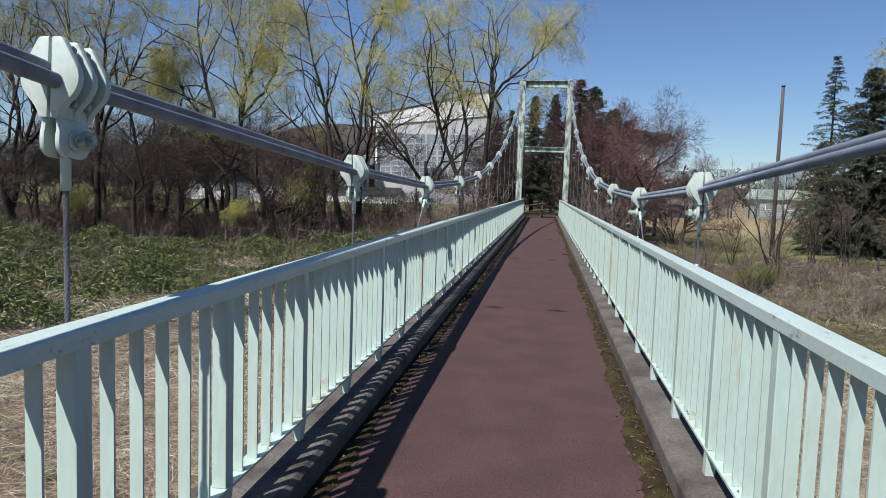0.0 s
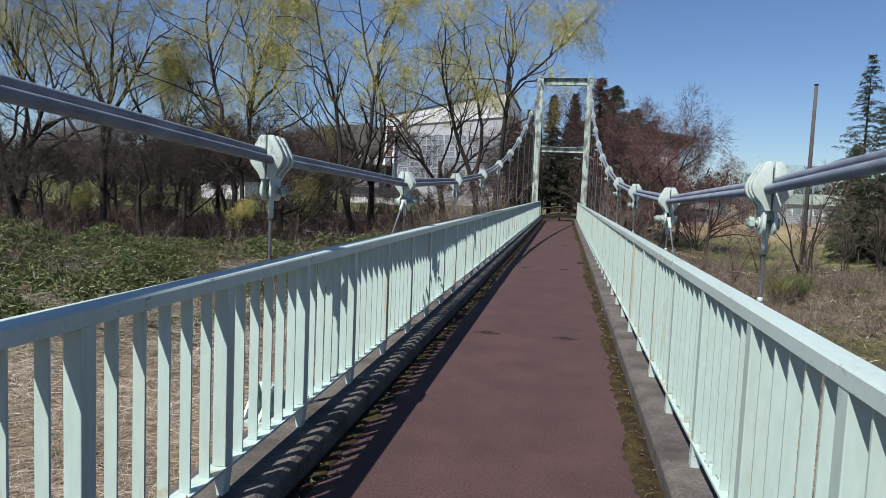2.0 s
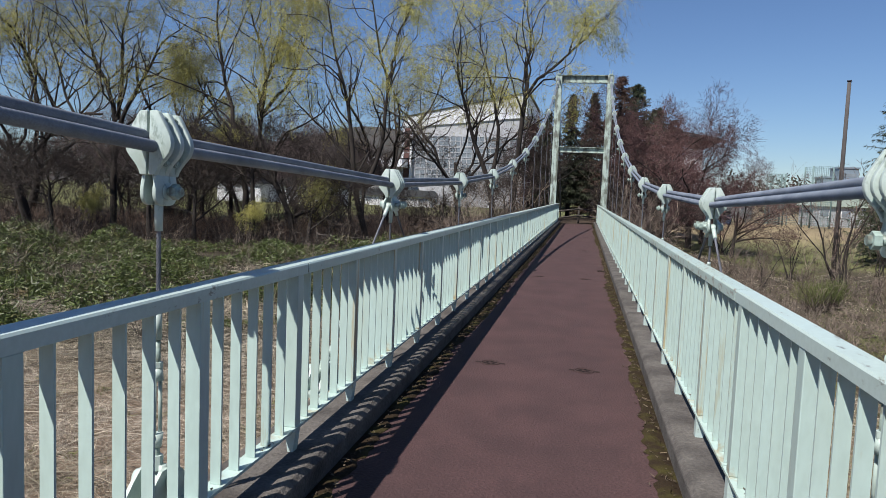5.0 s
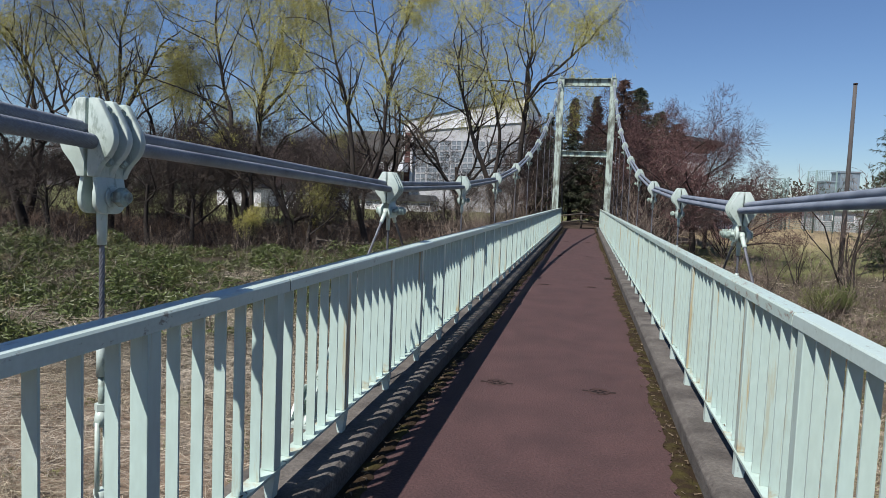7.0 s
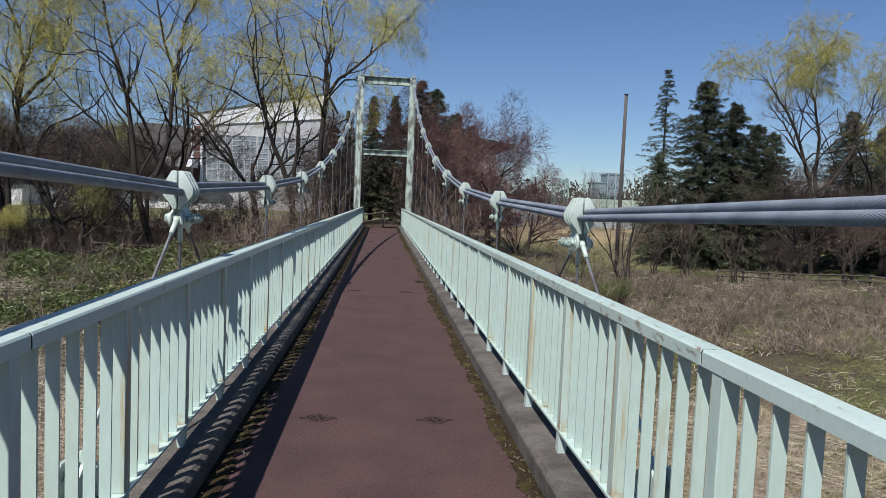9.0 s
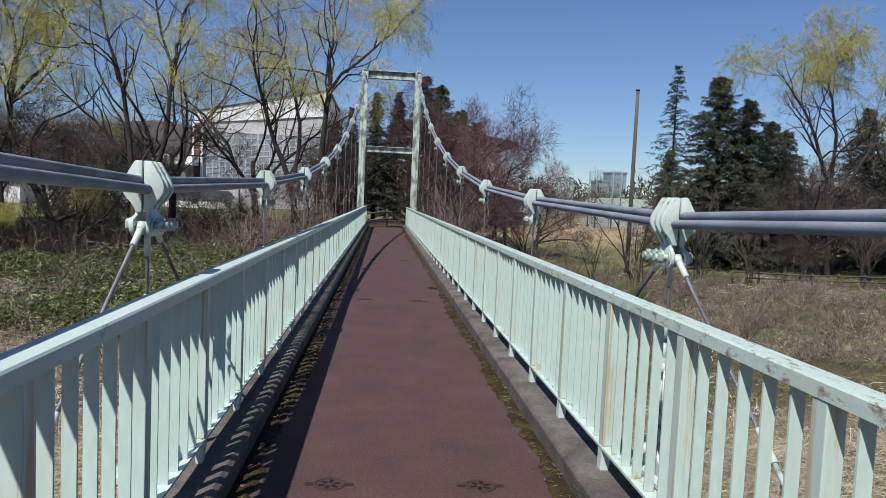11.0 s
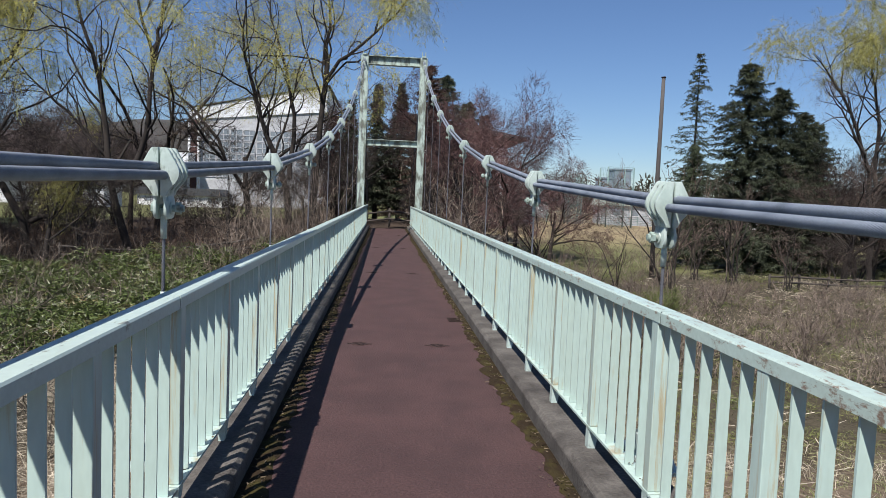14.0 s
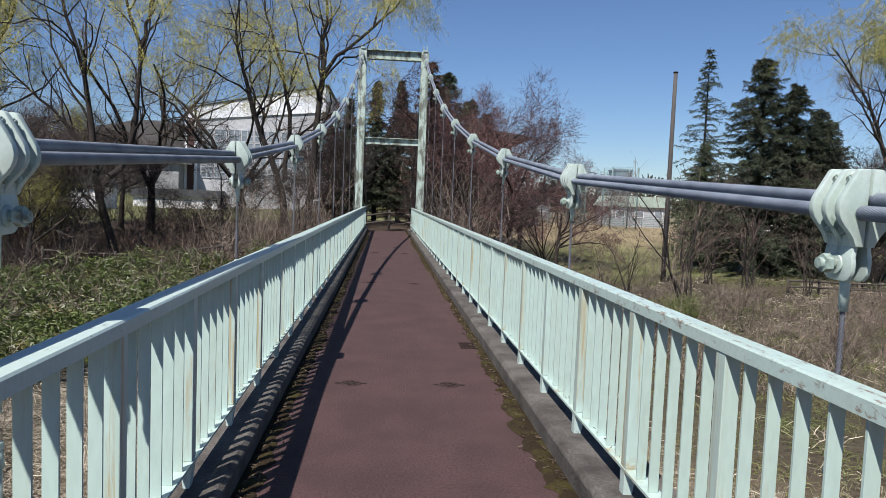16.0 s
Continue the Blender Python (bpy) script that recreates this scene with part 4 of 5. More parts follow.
def build_spruce(seed, height, spread, density=1.0, needle=None, bare=0.06, label="dark green spruce with drooping branches", tiers=None, narrowing=0.62):
    rng = np.random.default_rng(seed)
    tree = thing("spruce_tree", label, "tree", "conifers")
    zz = np.linspace(0, height, 12)
    v, f = tubes(np.stack([zz[:-1] * 0, zz[:-1] * 0, zz[:-1]], 1), np.stack([zz[1:] * 0, zz[1:] * 0, zz[1:]], 1), 0.17 * (1 - zz[:-1] / height) + 0.015, 0.17 * (1 - zz[1:] / height) + 0.012, 8)
    mesh_part("trunk", raw_mesh("trunk", v, f, BARK, smooth=True), tree)
    p0, p1, r0, n0, n1 = [], [], [], [], []
    z = height * bare
    while z < height * 0.99:
        t = z / height
        reach = spread * (1 - t) ** narrowing * rng.uniform(0.75, 1.1) + 0.10
        for _ in range(int(rng.integers(4, 7))):
            a = rng.uniform(0, 2 * math.pi)
            ln = reach * rng.uniform(0.55, 1.15)
            droop = rng.uniform(-0.1, 0.6)
            out = np.array([math.cos(a), math.sin(a), 0.0])
            start_p = np.array([0, 0, z])
            k = max(3, int(ln / 0.32))
            prev = start_p
            for i in range(1, k + 1):
                s = i / k
                q = start_p + out * ln * s + np.array([0, 0, ln * (droop * s - 0.60 * s * s + 0.30 * s ** 3) + rng.normal() * 0.05])
                p0.append(prev)
                p1.append(q)
                r0.append(0.022 * (1.1 - s))
                m = max(4, int(15 * density * (0.4 + s)))
                base = prev + (q - prev) * rng.uniform(0, 1, (m, 1))
                side = np.cross(out, [0, 0, 1.0])
                dirs = out * rng.uniform(-0.1, 0.9, (m, 1)) + side * rng.uniform(-1, 1, (m, 1)) + np.array([0, 0, 1.0]) * rng.uniform(-0.9, 0.45, (m, 1))
                n0.append(base)
                n1.append(base + dirs * rng.uniform(0.10, 0.32, (m, 1)))
                prev = q
        z += height * (rng.uniform(0.018, 0.032) if tiers else rng.uniform(0.007, 0.013))
    r0 = np.array(r0)
    v, f = ribbons(p0, p1, 2 * r0, rng)
    mesh_part("branchwork", raw_mesh("branchwork", v, f, BARK), tree)
    n0, n1 = np.concatenate(n0), np.concatenate(n1)
    v, f = ribbons(n0, n1, rng.uniform(0.020, 0.048, len(n0)), rng)
    mesh_part("crown", raw_mesh("crown", v, f, needle or NEEDLE), tree)
    return tree


def stand(tree, x, y, turn=0.0, size=1.0, sink=0.0):
    tree.location = (x, y, float(ground_z(x, y)) - sink)
    tree.rotation_euler = (0, 0, radians(turn))
    tree.scale = (size, size, size)


def again(tree, x, y, turn=0.0, size=1.0):
    ob = copy_thing(tree, pose(x, y, float(ground_z(x, y)), 0, 0, turn))
    ob.scale = (size, size, size)
    return ob


willows = [build_willow(11, 19.0), build_willow(58, 17.5)]
places = [(-37.2, 45, 200, 0.95), (-15.5, 58, 80, 0.95)]
for tree, (x, y, turn, size) in zip(willows, places):
    stand(tree, x, y, turn, size)
more = [(0, -42, 50, 300, 1.0), (1, -34, 57, 110, 1.0), (1, -9.0, 56, 10, 0.85), (1, 33.0, 48, 40, 0.78)]
for i, x, y, turn, size in more:
    again(willows[i], x, y, turn, size)
# the row of old willows along the bank
bank_willow = build_willow(91, 16.5, 1.0, [
    ([(0, 0, -0.1), (-0.6, -0.4, 2.6), (-0.9, -0.7, 4.3), (-1.3, -0.4, 7.1), (-1.6, -0.3, 9.5), (-2.7, -0.7, 12.7), (-3.1, -0.8, 16.2)], 0.30),
    ([(-0.7, -0.5, 3.8), (0.3, 0, 5.0), (0.9, -0.4, 7.7), (0.9, -0.1, 10.3), (0.0, -0.5, 13.7), (-0.3, -0.6, 16.7)], 0.24),
    ([(0.9, -0.1, 10.1), (1.2, 0, 11.9), (1.9, -0.1, 14.4), (2.3, 0, 16.7)], 0.15),
    ([(-0.9, -0.7, 4.5), (-1.9, 0.2, 5.9), (-3.7, 0.7, 7.7), (-5.3, 0.5, 8.9), (-6.4, 0.6, 11.0)], 0.15)])
stand(bank_willow, -12.7, 45.0)
bank_willow = build_willow(92, 16.5, 1.0, [
    ([(0, 0, -0.1), (-0.2, 0.2, 1.6), (-1.2, 0, 3.2), (-2.4, -0.5, 6.0), (-2.7, 0, 8.5), (-1.8, -0.2, 11.0), (-3.2, -0.4, 13.9), (-3.8, 0, 16.7)], 0.30),
    ([(-0.1, 0.2, 1.8), (1.4, 0.1, 2.5), (2.7, 0.1, 3.6), (3.3, 0.3, 5.4), (3.5, -0.1, 7.5)], 0.20),
    ([(-2.6, -0.1, 8.0), (-1.0, 0.2, 10.0), (0.2, 0.1, 12.2), (0.6, -0.3, 14.9)], 0.17),
    ([(-1.5, 0, 3.7), (-2.9, 0.2, 4.6), (-5.0, 0.6, 5.5), (-6.7, 0.3, 7.2)], 0.15)], low=0.40)
stand(bank_willow, -17.8, 45.5)
bank_willow = build_willow(93, 16.5, 1.0, [
    ([(0, 0, -0.1), (0.4, 0.1, 3.6), (-0.4, -0.1, 6.5), (-1.0, 0.2, 9.2), (-1.9, 0.4, 12.3), (-2.1, 0.1, 15.2), (-1.6, 0.4, 17.1)], 0.28),
    ([(0.2, 0.1, 4.4), (1.3, 0.2, 7.3), (1.1, 0.3, 9.7), (2.2, 0.7, 12.4), (2.6, 0.6, 15.2)], 0.20),
    ([(-0.4, -0.1, 6.8), (-2.2, 0.3, 8.7), (-3.5, 0.6, 10.3), (-4.3, 0.2, 12.5)], 0.14)])
stand(bank_willow, -21.4, 45.0)
bank_willow = build_willow(94, 16.5, 1.0, [
    ([(0, 0, -0.1), (-0.2, 0.3, 4.8), (0.2, 0.2, 8.1), (-0.6, 0.2, 10.3), (-1.9, -0.1, 13.0), (-2.4, 0.1, 16.0)], 0.34),
    ([(0.0, 0.3, 5.3), (0.9, -0.2, 8.1), (2.1, 0.2, 10.6), (3.5, -0.1, 12.6), (5.4, 0, 14.1)], 0.24),
    ([(0.2, 0.2, 7.8), (0.8, -0.1, 10.8), (0.8, 0, 13.8), (1.8, -0.3, 16.5)], 0.20),
    ([(-0.1, 0.3, 4.5), (-2.0, -0.3, 7.0), (-3.4, -0.1, 9.2), (-4.6, 0.2, 12.5), (-5.2, 0.2, 15.2)], 0.20),
    ([(2.1, 0.2, 10.6), (4.4, 0.4, 11.4), (6.2, 0.1, 13.2)], 0.10)])
stand(bank_willow, -30.7, 45.0)
# low sprouting willows on the bank
sprout = build_willow(96, 4.2, 0.1, [
    ([(0, 0, -0.1), (0.1, 0, 1.2), (0.7, 0.1, 2.4), (1.5, 0, 3.2)], 0.07),
    ([(0, 0, -0.1), (-0.2, 0.1, 1.5), (-0.7, 0, 2.9), (-1.3, -0.2, 3.9)], 0.06),
    ([(0, 0, -0.1), (0.0, -0.2, 1.6), (0.1, -0.3, 3.0), (0.3, -0.5, 4.1)], 0.06)], low=0.35, thin_out=0.12)
stand(sprout, -14.8, 43.8)
for x, y, turn, size in [(-19.6, 43, 120, 0.62), (-31.0, 44, 30, 0.7)]:
    again(sprout, x, y, turn, size)
# the willow that leans over the tower
beside = build_willow(71, 15.0, 0.8, [
    ([(-0.6, 0, -0.1), (-0.4, 0, 2.2), (-1.4, 0.3, 4.9), (-2.5, 0.5, 7.4), (-3.2, 0.2, 10.5), (-3.0, -0.2, 13.5)], 0.30),
    ([(0.4, 0.2, -0.1), (0.9, 0.2, 3.0), (1.1, 0.0, 6.5), (1.3, -0.2, 9.5), (1.5, 0.0, 12.0), (1.1, 0.3, 14.8)], 0.32),
    ([(1.1, 0.0, 7.6), (1.4, -0.3, 9.2), (2.7, -0.7, 10.2), (4.3, -1.0, 11.6), (5.4, -1.2, 13.0), (6.5, -1.3, 13.7)], 0.17),
    ([(-0.5, 0.1, 3.4), (-0.4, 0.6, 6.0), (-0.7, 0.9, 9.0), (-1.9, 1.2, 12.0), (-2.2, 1.5, 14.6)], 0.20)])
stand(beside, -5.0, 48.0)
# the willow beyond the field's edge, with a round crown
round_crown = build_willow(83, 14.0, 1.7, [
    ([(0, 0, -0.1), (-0.2, 0, 3.0), (-0.6, 0, 6.2), (-1.4, 0.4, 9.0), (-2.8, 0.6, 11.2), (-4.0, 0.4, 12.2)], 0.24),
    ([(-0.2, 0, 4.5), (0.1, 0.3, 8.0), (-0.6, 0.2, 11.0), (-1.2, 0, 13.9)], 0.19),
    ([(-0.3, 0, 4.0), (1.2, -0.2, 6.6), (2.6, -0.3, 9.6), (3.4, -0.2, 12.2)], 0.18),
    ([(-0.5, 0, 5.6), (-1.7, -0.6, 7.4), (-3.0, -1.0, 9.0), (-4.2, -1.2, 10.2)], 0.14),
    ([(0.0, 0, 5.0), (1.8, 0.7, 7.0), (4.2, 1.0, 8.8), (5.6, 1.0, 9.6)], 0.14)], low=0.80, thin_out=-0.25)
stand(round_crown, 26.2, 45.0)

cherry = build_bare_tree(5, 9.5, TWIG_RED, "cherry_tree", "leafless cherry tree with reddish budding twigs", buds=6)
stand(cherry, 7.0, 50.5, 0, 0.92)
for x, y, turn, size in [(4.0, 54, 80, 1.05), (8.6, 56, 200, 0.72), (1.5, 57, 150, 0.9), (-2.0, 58, 250, 0.9), (4.6, 50.0, 190, 0.8), (9.6, 50, 130, 0.62)]:
    again(cherry, x, y, turn, size)
bare_a = build_bare_tree(9, 8.0, TWIG_BROWN, "bare_tree", "leafless tree with spreading dark branches", buds=4)
bare_b = build_bare_tree(19, 8.0, TWIG_BROWN, "bare_tree", "leafless tree with spreading dark branches", buds=4)
stand(bare_a, -26.8, 43.5, 0, 0.95)
stand(bare_b, -16.0, 43, 0, 0.95)
bare_c = build_bare_tree(29, 8.0, TWIG_SHADE, "bare_tree", "leafless tree with a tangle of fine brown twigs", buds=2)
bare_d = build_bare_tree(33, 8.0, TWIG_BROWN, "bare_shrub", "tall leafless shrub, a tangle of dark twigs", buds=3, stems=6)
stand(bare_d, 23.4, 43.5, 300, 0.42)
stand(bare_c, 27.4, 46.5, 10, 0.66)
spots = [(-20.3, 44, 170, 1.15), (-23.8, 43.5, 40, 1.1), (-33, 42, 240, 0.85), (-8.5, 47, 30, 0.9), (-2.5, 48.5, 60, 0.75), (3.2, 48.5, 120, 0.7), (-28, 52, 40, 1.0), (-38, 48, 100, 1.0), (-18, 60, 70, 1.1), (-24, 60, 10, 1.1), (-31, 62, 300, 1.1), (-40, 60, 220, 1.1), (-46, 50, 320, 1.0), (-52, 60, 30, 1.2), (-4.5, 45.5, 100, 0.55), (5.0, 45.5, 10, 0.5)]
brush = [(25.0, 45.5, 30, 0.85), (27.0, 47, 140, 0.95), (28.5, 44.5, 210, 0.62), (33.0, 46, 100, 0.8), (28, 52, 170, 1.0), (32, 56, 10, 1.1), (30.6, 47.5, 290, 0.75), (36.0, 45, 20, 0.9)]
mauve = build_bare_tree(51, 8.0, TWIG_HAZE, "bare_shrub", "tall leafless shrub with fine mauve-brown twigs", buds=3, stems=9)
stand(mauve, 9.4, 52.0, 0, 0.66)
saplings = build_bare_tree(67, 7.0, TWIG_SHADE, "bare_shrub", "clump of slender upright leafless saplings", stems=6, lean_most=0.20, spec=SAPLING)
stand(saplings, 12.1, 37.9, 0, 0.90)
for x, y, turn, size in [(16.0, 44.5, 200, 0.60), (10.6, 40.5, 300, 0.45), (17.4, 43.0, 30, 0.78), (8.6, 38.0, 150, 0.36), (19.2, 41.0, 250, 0.50), (26.5, 42.5, 110, 0.60)]:
    again(saplings, x, y, turn, size)
haze = build_bare_tree(61, 8.0, TWIG_HAZE, "bare_tree", "leafless tree with a haze of mauve twigs", buds=6)
stand(haze, -22.5, 55, 0, 1.1)
for x, y, turn, size in [(-27.5, 57, 80, 1.15), (-33.0, 58, 200, 1.2), (-38.5, 57, 20, 1.15), (-45.0, 60, 300, 1.3), (-18.0, 57, 140, 1.05), (-30.0, 63, 350, 1.3), (-24.0, 65, 50, 1.2)]:
    again(haze, x, y, turn, size)
for i, (x, y, turn, size) in enumerate(spots):
    again((bare_a, bare_b)[i % 2], x, y, turn, size)
for i, (x, y, turn, size) in enumerate(brush):
    again((bare_c, bare_d)[i % 4 == 1], x, y, turn, size)

spruce_a = build_spruce(3, 14.6, 3.1, 1.05, label="thin tall spruce with sparse drooping branches", tiers=True, narrowing=0.75)
stand(spruce_a, 21.8, 58.4)
spruce_b = build_spruce(4, 12.2, 4.3, 2.0, bare=0.03)
stand(spruce_b, 20.8, 49)
for x, y, turn, size in [(23.0, 49.5, 90, 0.90), (25.4, 51, 160, 0.80), (19.0, 52, 40, 0.62), (33.0, 52, 40, 0.92), (30.0, 57, 140, 0.8), (37.0, 54, 10, 0.85), (3.8, 60, 200, 0.90), (5.6, 61, 320, 0.80)]:
    again(spruce_b, x, y, turn, size)
spire = build_spruce(14, 9.7, 2.3, 1.2, bare=0.12, narrowing=0.95, label="narrow dark green conifer behind the bridge tower")
stand(spire, -1.0, 60.0)
for x, y, turn, size in [(0.7, 61.0, 100, 1.04), (-3.0, 62.5, 220, 0.95)]:
    again(spire, x, y, turn, size)
cedar = build_spruce(8, 11.0, 2.8, 1.0, needle=CEDAR, label="conical cedar with rust-brown winter foliage")
stand(cedar, 2.6, 57.5)
for x, y, turn, size in [(6.6, 59, 250, 0.8), (-4.2, 63, 130, 0.75), (0.0, 64, 60, 0.66)]:
    again(cedar, x, y, turn, size)


# ---- low growth ----
def patches(x, y, size, seed):
    """Smooth random values from 0 to 1 over the plan."""
    g = np.random.default_rng(seed).uniform(size=(64, 64))
    u, v = np.asarray(x) / size + 500.0, np.asarray(y) / size + 500.0
    i, j = np.floor(u).astype(int), np.floor(v).astype(int)
    a, b = u - i, v - j
    a, b = a * a * (3 - 2 * a), b * b * (3 - 2 * b)
    i, j = i % 63, j % 63
    return (g[i, j] * (1 - a) + g[i + 1, j] * a) * (1 - b) + (g[i, j + 1] * (1 - a) + g[i + 1, j + 1] * a) * b


def scatter_blades(name, label, count, region, height, width, mat, seed, lean=0.5, clump=0.0):
    rng = np.random.default_rng(seed)
    x0, x1, y0, y1 = region[:4]
    x, y = rng.uniform(x0, x1, count), rng.uniform(y0, y1, count)
    if clump:
        c = rng.integers(0, max(1, count // 24), count)
        cx, cy = rng.uniform(x0, x1, count), rng.uniform(y0, y1, count)
        x, y = cx[c] + rng.normal(size=count) * clump, cy[c] + rng.normal(size=count) * clump
    ok = np.abs(x - CX) > 1.5
    if len(region) > 4:
        ok &= region[4](x, y)
    x, y = x[ok], y[ok]
    n = len(x)
    h = rng.uniform(*height, n)
    p0 = np.stack([x, y, ground_z(x, y) - 0.03], axis=1)
    d = rng.normal(size=(n, 2)) * lean
    p1 = p0 + np.stack([d[:, 0] * h * 0.5, d[:, 1] * h * 0.5, h * 0.6], axis=1)
    p2 = p1 + np.stack([d[:, 0] * h, d[:, 1] * h, h * rng.uniform(-0.1, 0.4, n)], axis=1)
    w = rng.uniform(*width, n)
    v, f = merged(ribbons(p0, p1, w, rng), ribbons(p1, p2, w * 0.9, rng))
    tagged(new(name, raw_mesh(name, v, f, mat)), label, "grass", kind="stuff")


scatter_blades("straw", "flattened dry straw and reeds under the bridge", 140000, (-20, 13, -1, 28, lambda x, y: (np.abs(x) < 3 + np.where(x < 0, 0.60, 0.35) * (y + 6)) & ((x < 5) | (y < 19))), (0.08, 0.34), (0.004, 0.011), STRAW, 1, lean=1.5, clump=0.3)
scatter_blades("tall_straw", "standing pale dead grass in tufts below the bridge", 22000, (-14, 15, 1, 32, lambda x, y: (np.abs(x) < 3 + 0.45 * (y + 6)) & ((x < 5) | (y < 21))), (0.25, 0.6), (0.004, 0.009), STRAW, 5, lean=0.35, clump=0.12)
scatter_blades("young_grass", "patches of fresh green grass among the straw", 40000, (3, 24, 4, 34, lambda x, y: np.sin(x * 0.7 + 1.3) * np.sin(y * 0.5 + 0.4) + 0.05 * (x - 6) > 0.0), (0.06, 0.22), (0.008, 0.016), GRASS, 2, lean=0.6, clump=0.35)
scatter_blades("meadow_grass", "strip of short green grass below the bank", 30000, (8, 24, 13, 26, lambda x, y: patches(x, y, 1.6, 21) > 0.38), (0.06, 0.18), (0.008, 0.018), GRASS, 17, lean=0.6, clump=0.3)
scatter_blades("side_grass", "pale green grass coming up beside the bridge", 16000, (2, 11, 8, 22, lambda x, y: patches(x, y, 1.3, 44) > 0.42), (0.06, 0.22), (0.006, 0.013), PALE_GRASS, 19, lean=0.6, clump=0.25)
scatter_blades("tuft_grass", "scattered green grass tufts among the straw", 5000, (-12, -1.5, 1, 18), (0.06, 0.25), (0.006, 0.012), GRASS, 3, lean=0.5, clump=0.08)


def build_sasa():
    rng = np.random.default_rng(12)
    n = 360000
    x, y = rng.uniform(-36, -4, n), rng.uniform(16, 41, n)
    big, small = patches(x, y, 3.2, 5), patches(x, y, 0.8, 6)
    ok = (y > 17.5 + np.where(x > -15, 1.25, 0.25) * (x + 15)) & (big * 0.6 + small * 0.4 > rng.uniform(0.24, 0.56, n))
    x, y, big, small = x[ok], y[ok], big[ok], small[ok]
    n = len(x)
    top = 0.12 + 2.0 * np.clip(big - 0.25, 0, 1) * (0.35 + small)
    z = ground_z(x, y) + top * rng.uniform(0.15, 1.0, n) ** 0.5
    p0 = np.stack([x, y, z], axis=1)
    d = rng.normal(size=(n, 3)) * np.array([1, 1, 0.6])
    d /= np.linalg.norm(d, axis=1, keepdims=True)
    p1 = p0 + d * rng.uniform(0.08, 0.25, (n, 1))
    v, f = ribbons(p0, p1, rng.uniform(0.022, 0.052, n), rng)
    tagged(new("bamboo_grass", raw_mesh("bamboo_grass", v, f, SASA_LEAF)), "green and yellowing bamboo grass on the river bank", "bamboo grass", kind="stuff")


build_sasa()
scatter_blades("dead_tussocks", "pale dead grass tussocks in the bamboo grass", 17000, (-32, -4, 18, 41, lambda x, y: patches(x, y, 1.8, 9) > 0.58), (0.2, 0.55), (0.007, 0.015), STRAW, 8, lean=0.8, clump=0.15)


def thicket(name, label, count, region, height, mat, seed, keep=None, lean=0.75, thick=0.010):
    """Bare shrubs: bundles of thin crooked stems."""
    rng = np.random.default_rng(seed)
    x0, x1, y0, y1 = region
    x, y = rng.uniform(x0, x1, count), rng.uniform(y0, y1, count)
    ok = np.abs(x - CX) > 2.2
    if keep:
        ok &= keep(x, y)
    x, y = x[ok], y[ok]
    c = len(x)
    stems = 9
    k = np.repeat(np.arange(c), stems)
    n = len(k)
    h = rng.uniform(*height, c)[k] * rng.uniform(0.6, 1.1, n)
    base = np.stack([x, y, ground_z(x, y) - 0.05], axis=1)[k]
    a = rng.uniform(0, 2 * np.pi, n)
    tilt = rng.uniform(0.05, lean, n)
    d = np.stack([np.cos(a) * tilt, np.sin(a) * tilt, np.ones(n)], axis=1)
    p = base
    P0, P1, R0, R1 = [], [], [], []
    for i in range(4):
        d = d + rng.normal(size=d.shape) * 0.22
        d /= np.linalg.norm(d, axis=1, keepdims=True)
        q = p + d * (h / 4)[:, None]
        P0.append(p), P1.append(q)
        R0.append(thick * (1 - i * 0.2) * np.ones(n)), R1.append(thick * (0.8 - i * 0.2) * np.ones(n) + 0.001)
        for _ in range(2):
            e = d + rng.normal(size=d.shape) * 0.6
            e /= np.linalg.norm(e, axis=1, keepdims=True)
            P0.append(q), P1.append(q + e * (h * rng.uniform(0.12, 0.3, n))[:, None])
            R0.append(np.full(n, 0.005)), R1.append(np.full(n, 0.002))
        p = q
    v, f = ribbons(np.concatenate(P0), np.concatenate(P1), 2.2 * np.concatenate(R0), rng)
    tagged(new(name, raw_mesh(name, v, f, mat)), label, "shrubs", kind="stuff")


thicket("bank_thicket", "dense leafless brown thicket on the river bank", 2300, (5, 42, 23, 41), (0.35, 1.0), TWIG_GREY, 21, lambda x, y: (y > 30 - 0.28 * x) & (np.sin(x * 0.8) * np.sin(y * 0.9 + 0.5) > -0.45), lean=1.6, thick=0.014)


def build_broom(x, y, seed):
    """A low broom-like shrub: many thin green stems fanning out from one root."""
    rng = np.random.default_rng(seed)
    n = 700
    a, tilt = rng.uniform(0, 2 * np.pi, n), rng.uniform(0.0, 0.75, n)
    h = rng.uniform(0.5, 1.25, n)
    d = np.stack([np.cos(a) * tilt, np.sin(a) * tilt, np.ones(n)], axis=1)
    root = np.stack([rng.normal(size=n) * 0.12, rng.normal(size=n) * 0.12, np.full(n, -0.05)], axis=1)
    mid = root + d * (0.55 * h)[:, None]
    tip = mid + (d + rng.normal(size=(n, 3)) * 0.25) * (0.45 * h)[:, None]
    shrub = thing("broom_shrub", "low green broom shrub in the dead thicket", "shrub", at=(x, y, float(ground_z(x, y))))
    mesh_part("stem_cluster", raw_mesh("stem_cluster", *ribbons(root, mid, np.full(n, 0.012), rng), TWIG_SHADE), shrub)
    mesh_part("crown", raw_mesh("crown", *merged(ribbons(mid, tip, np.full(n, 0.016), rng), ribbons(tip, tip + rng.normal(size=(n, 3)) * 0.12, np.full(n, 0.018), rng)), GRASS), shrub)


build_broom(9.7, 34.2, 61)
build_broom(10.6, 34.8, 62)
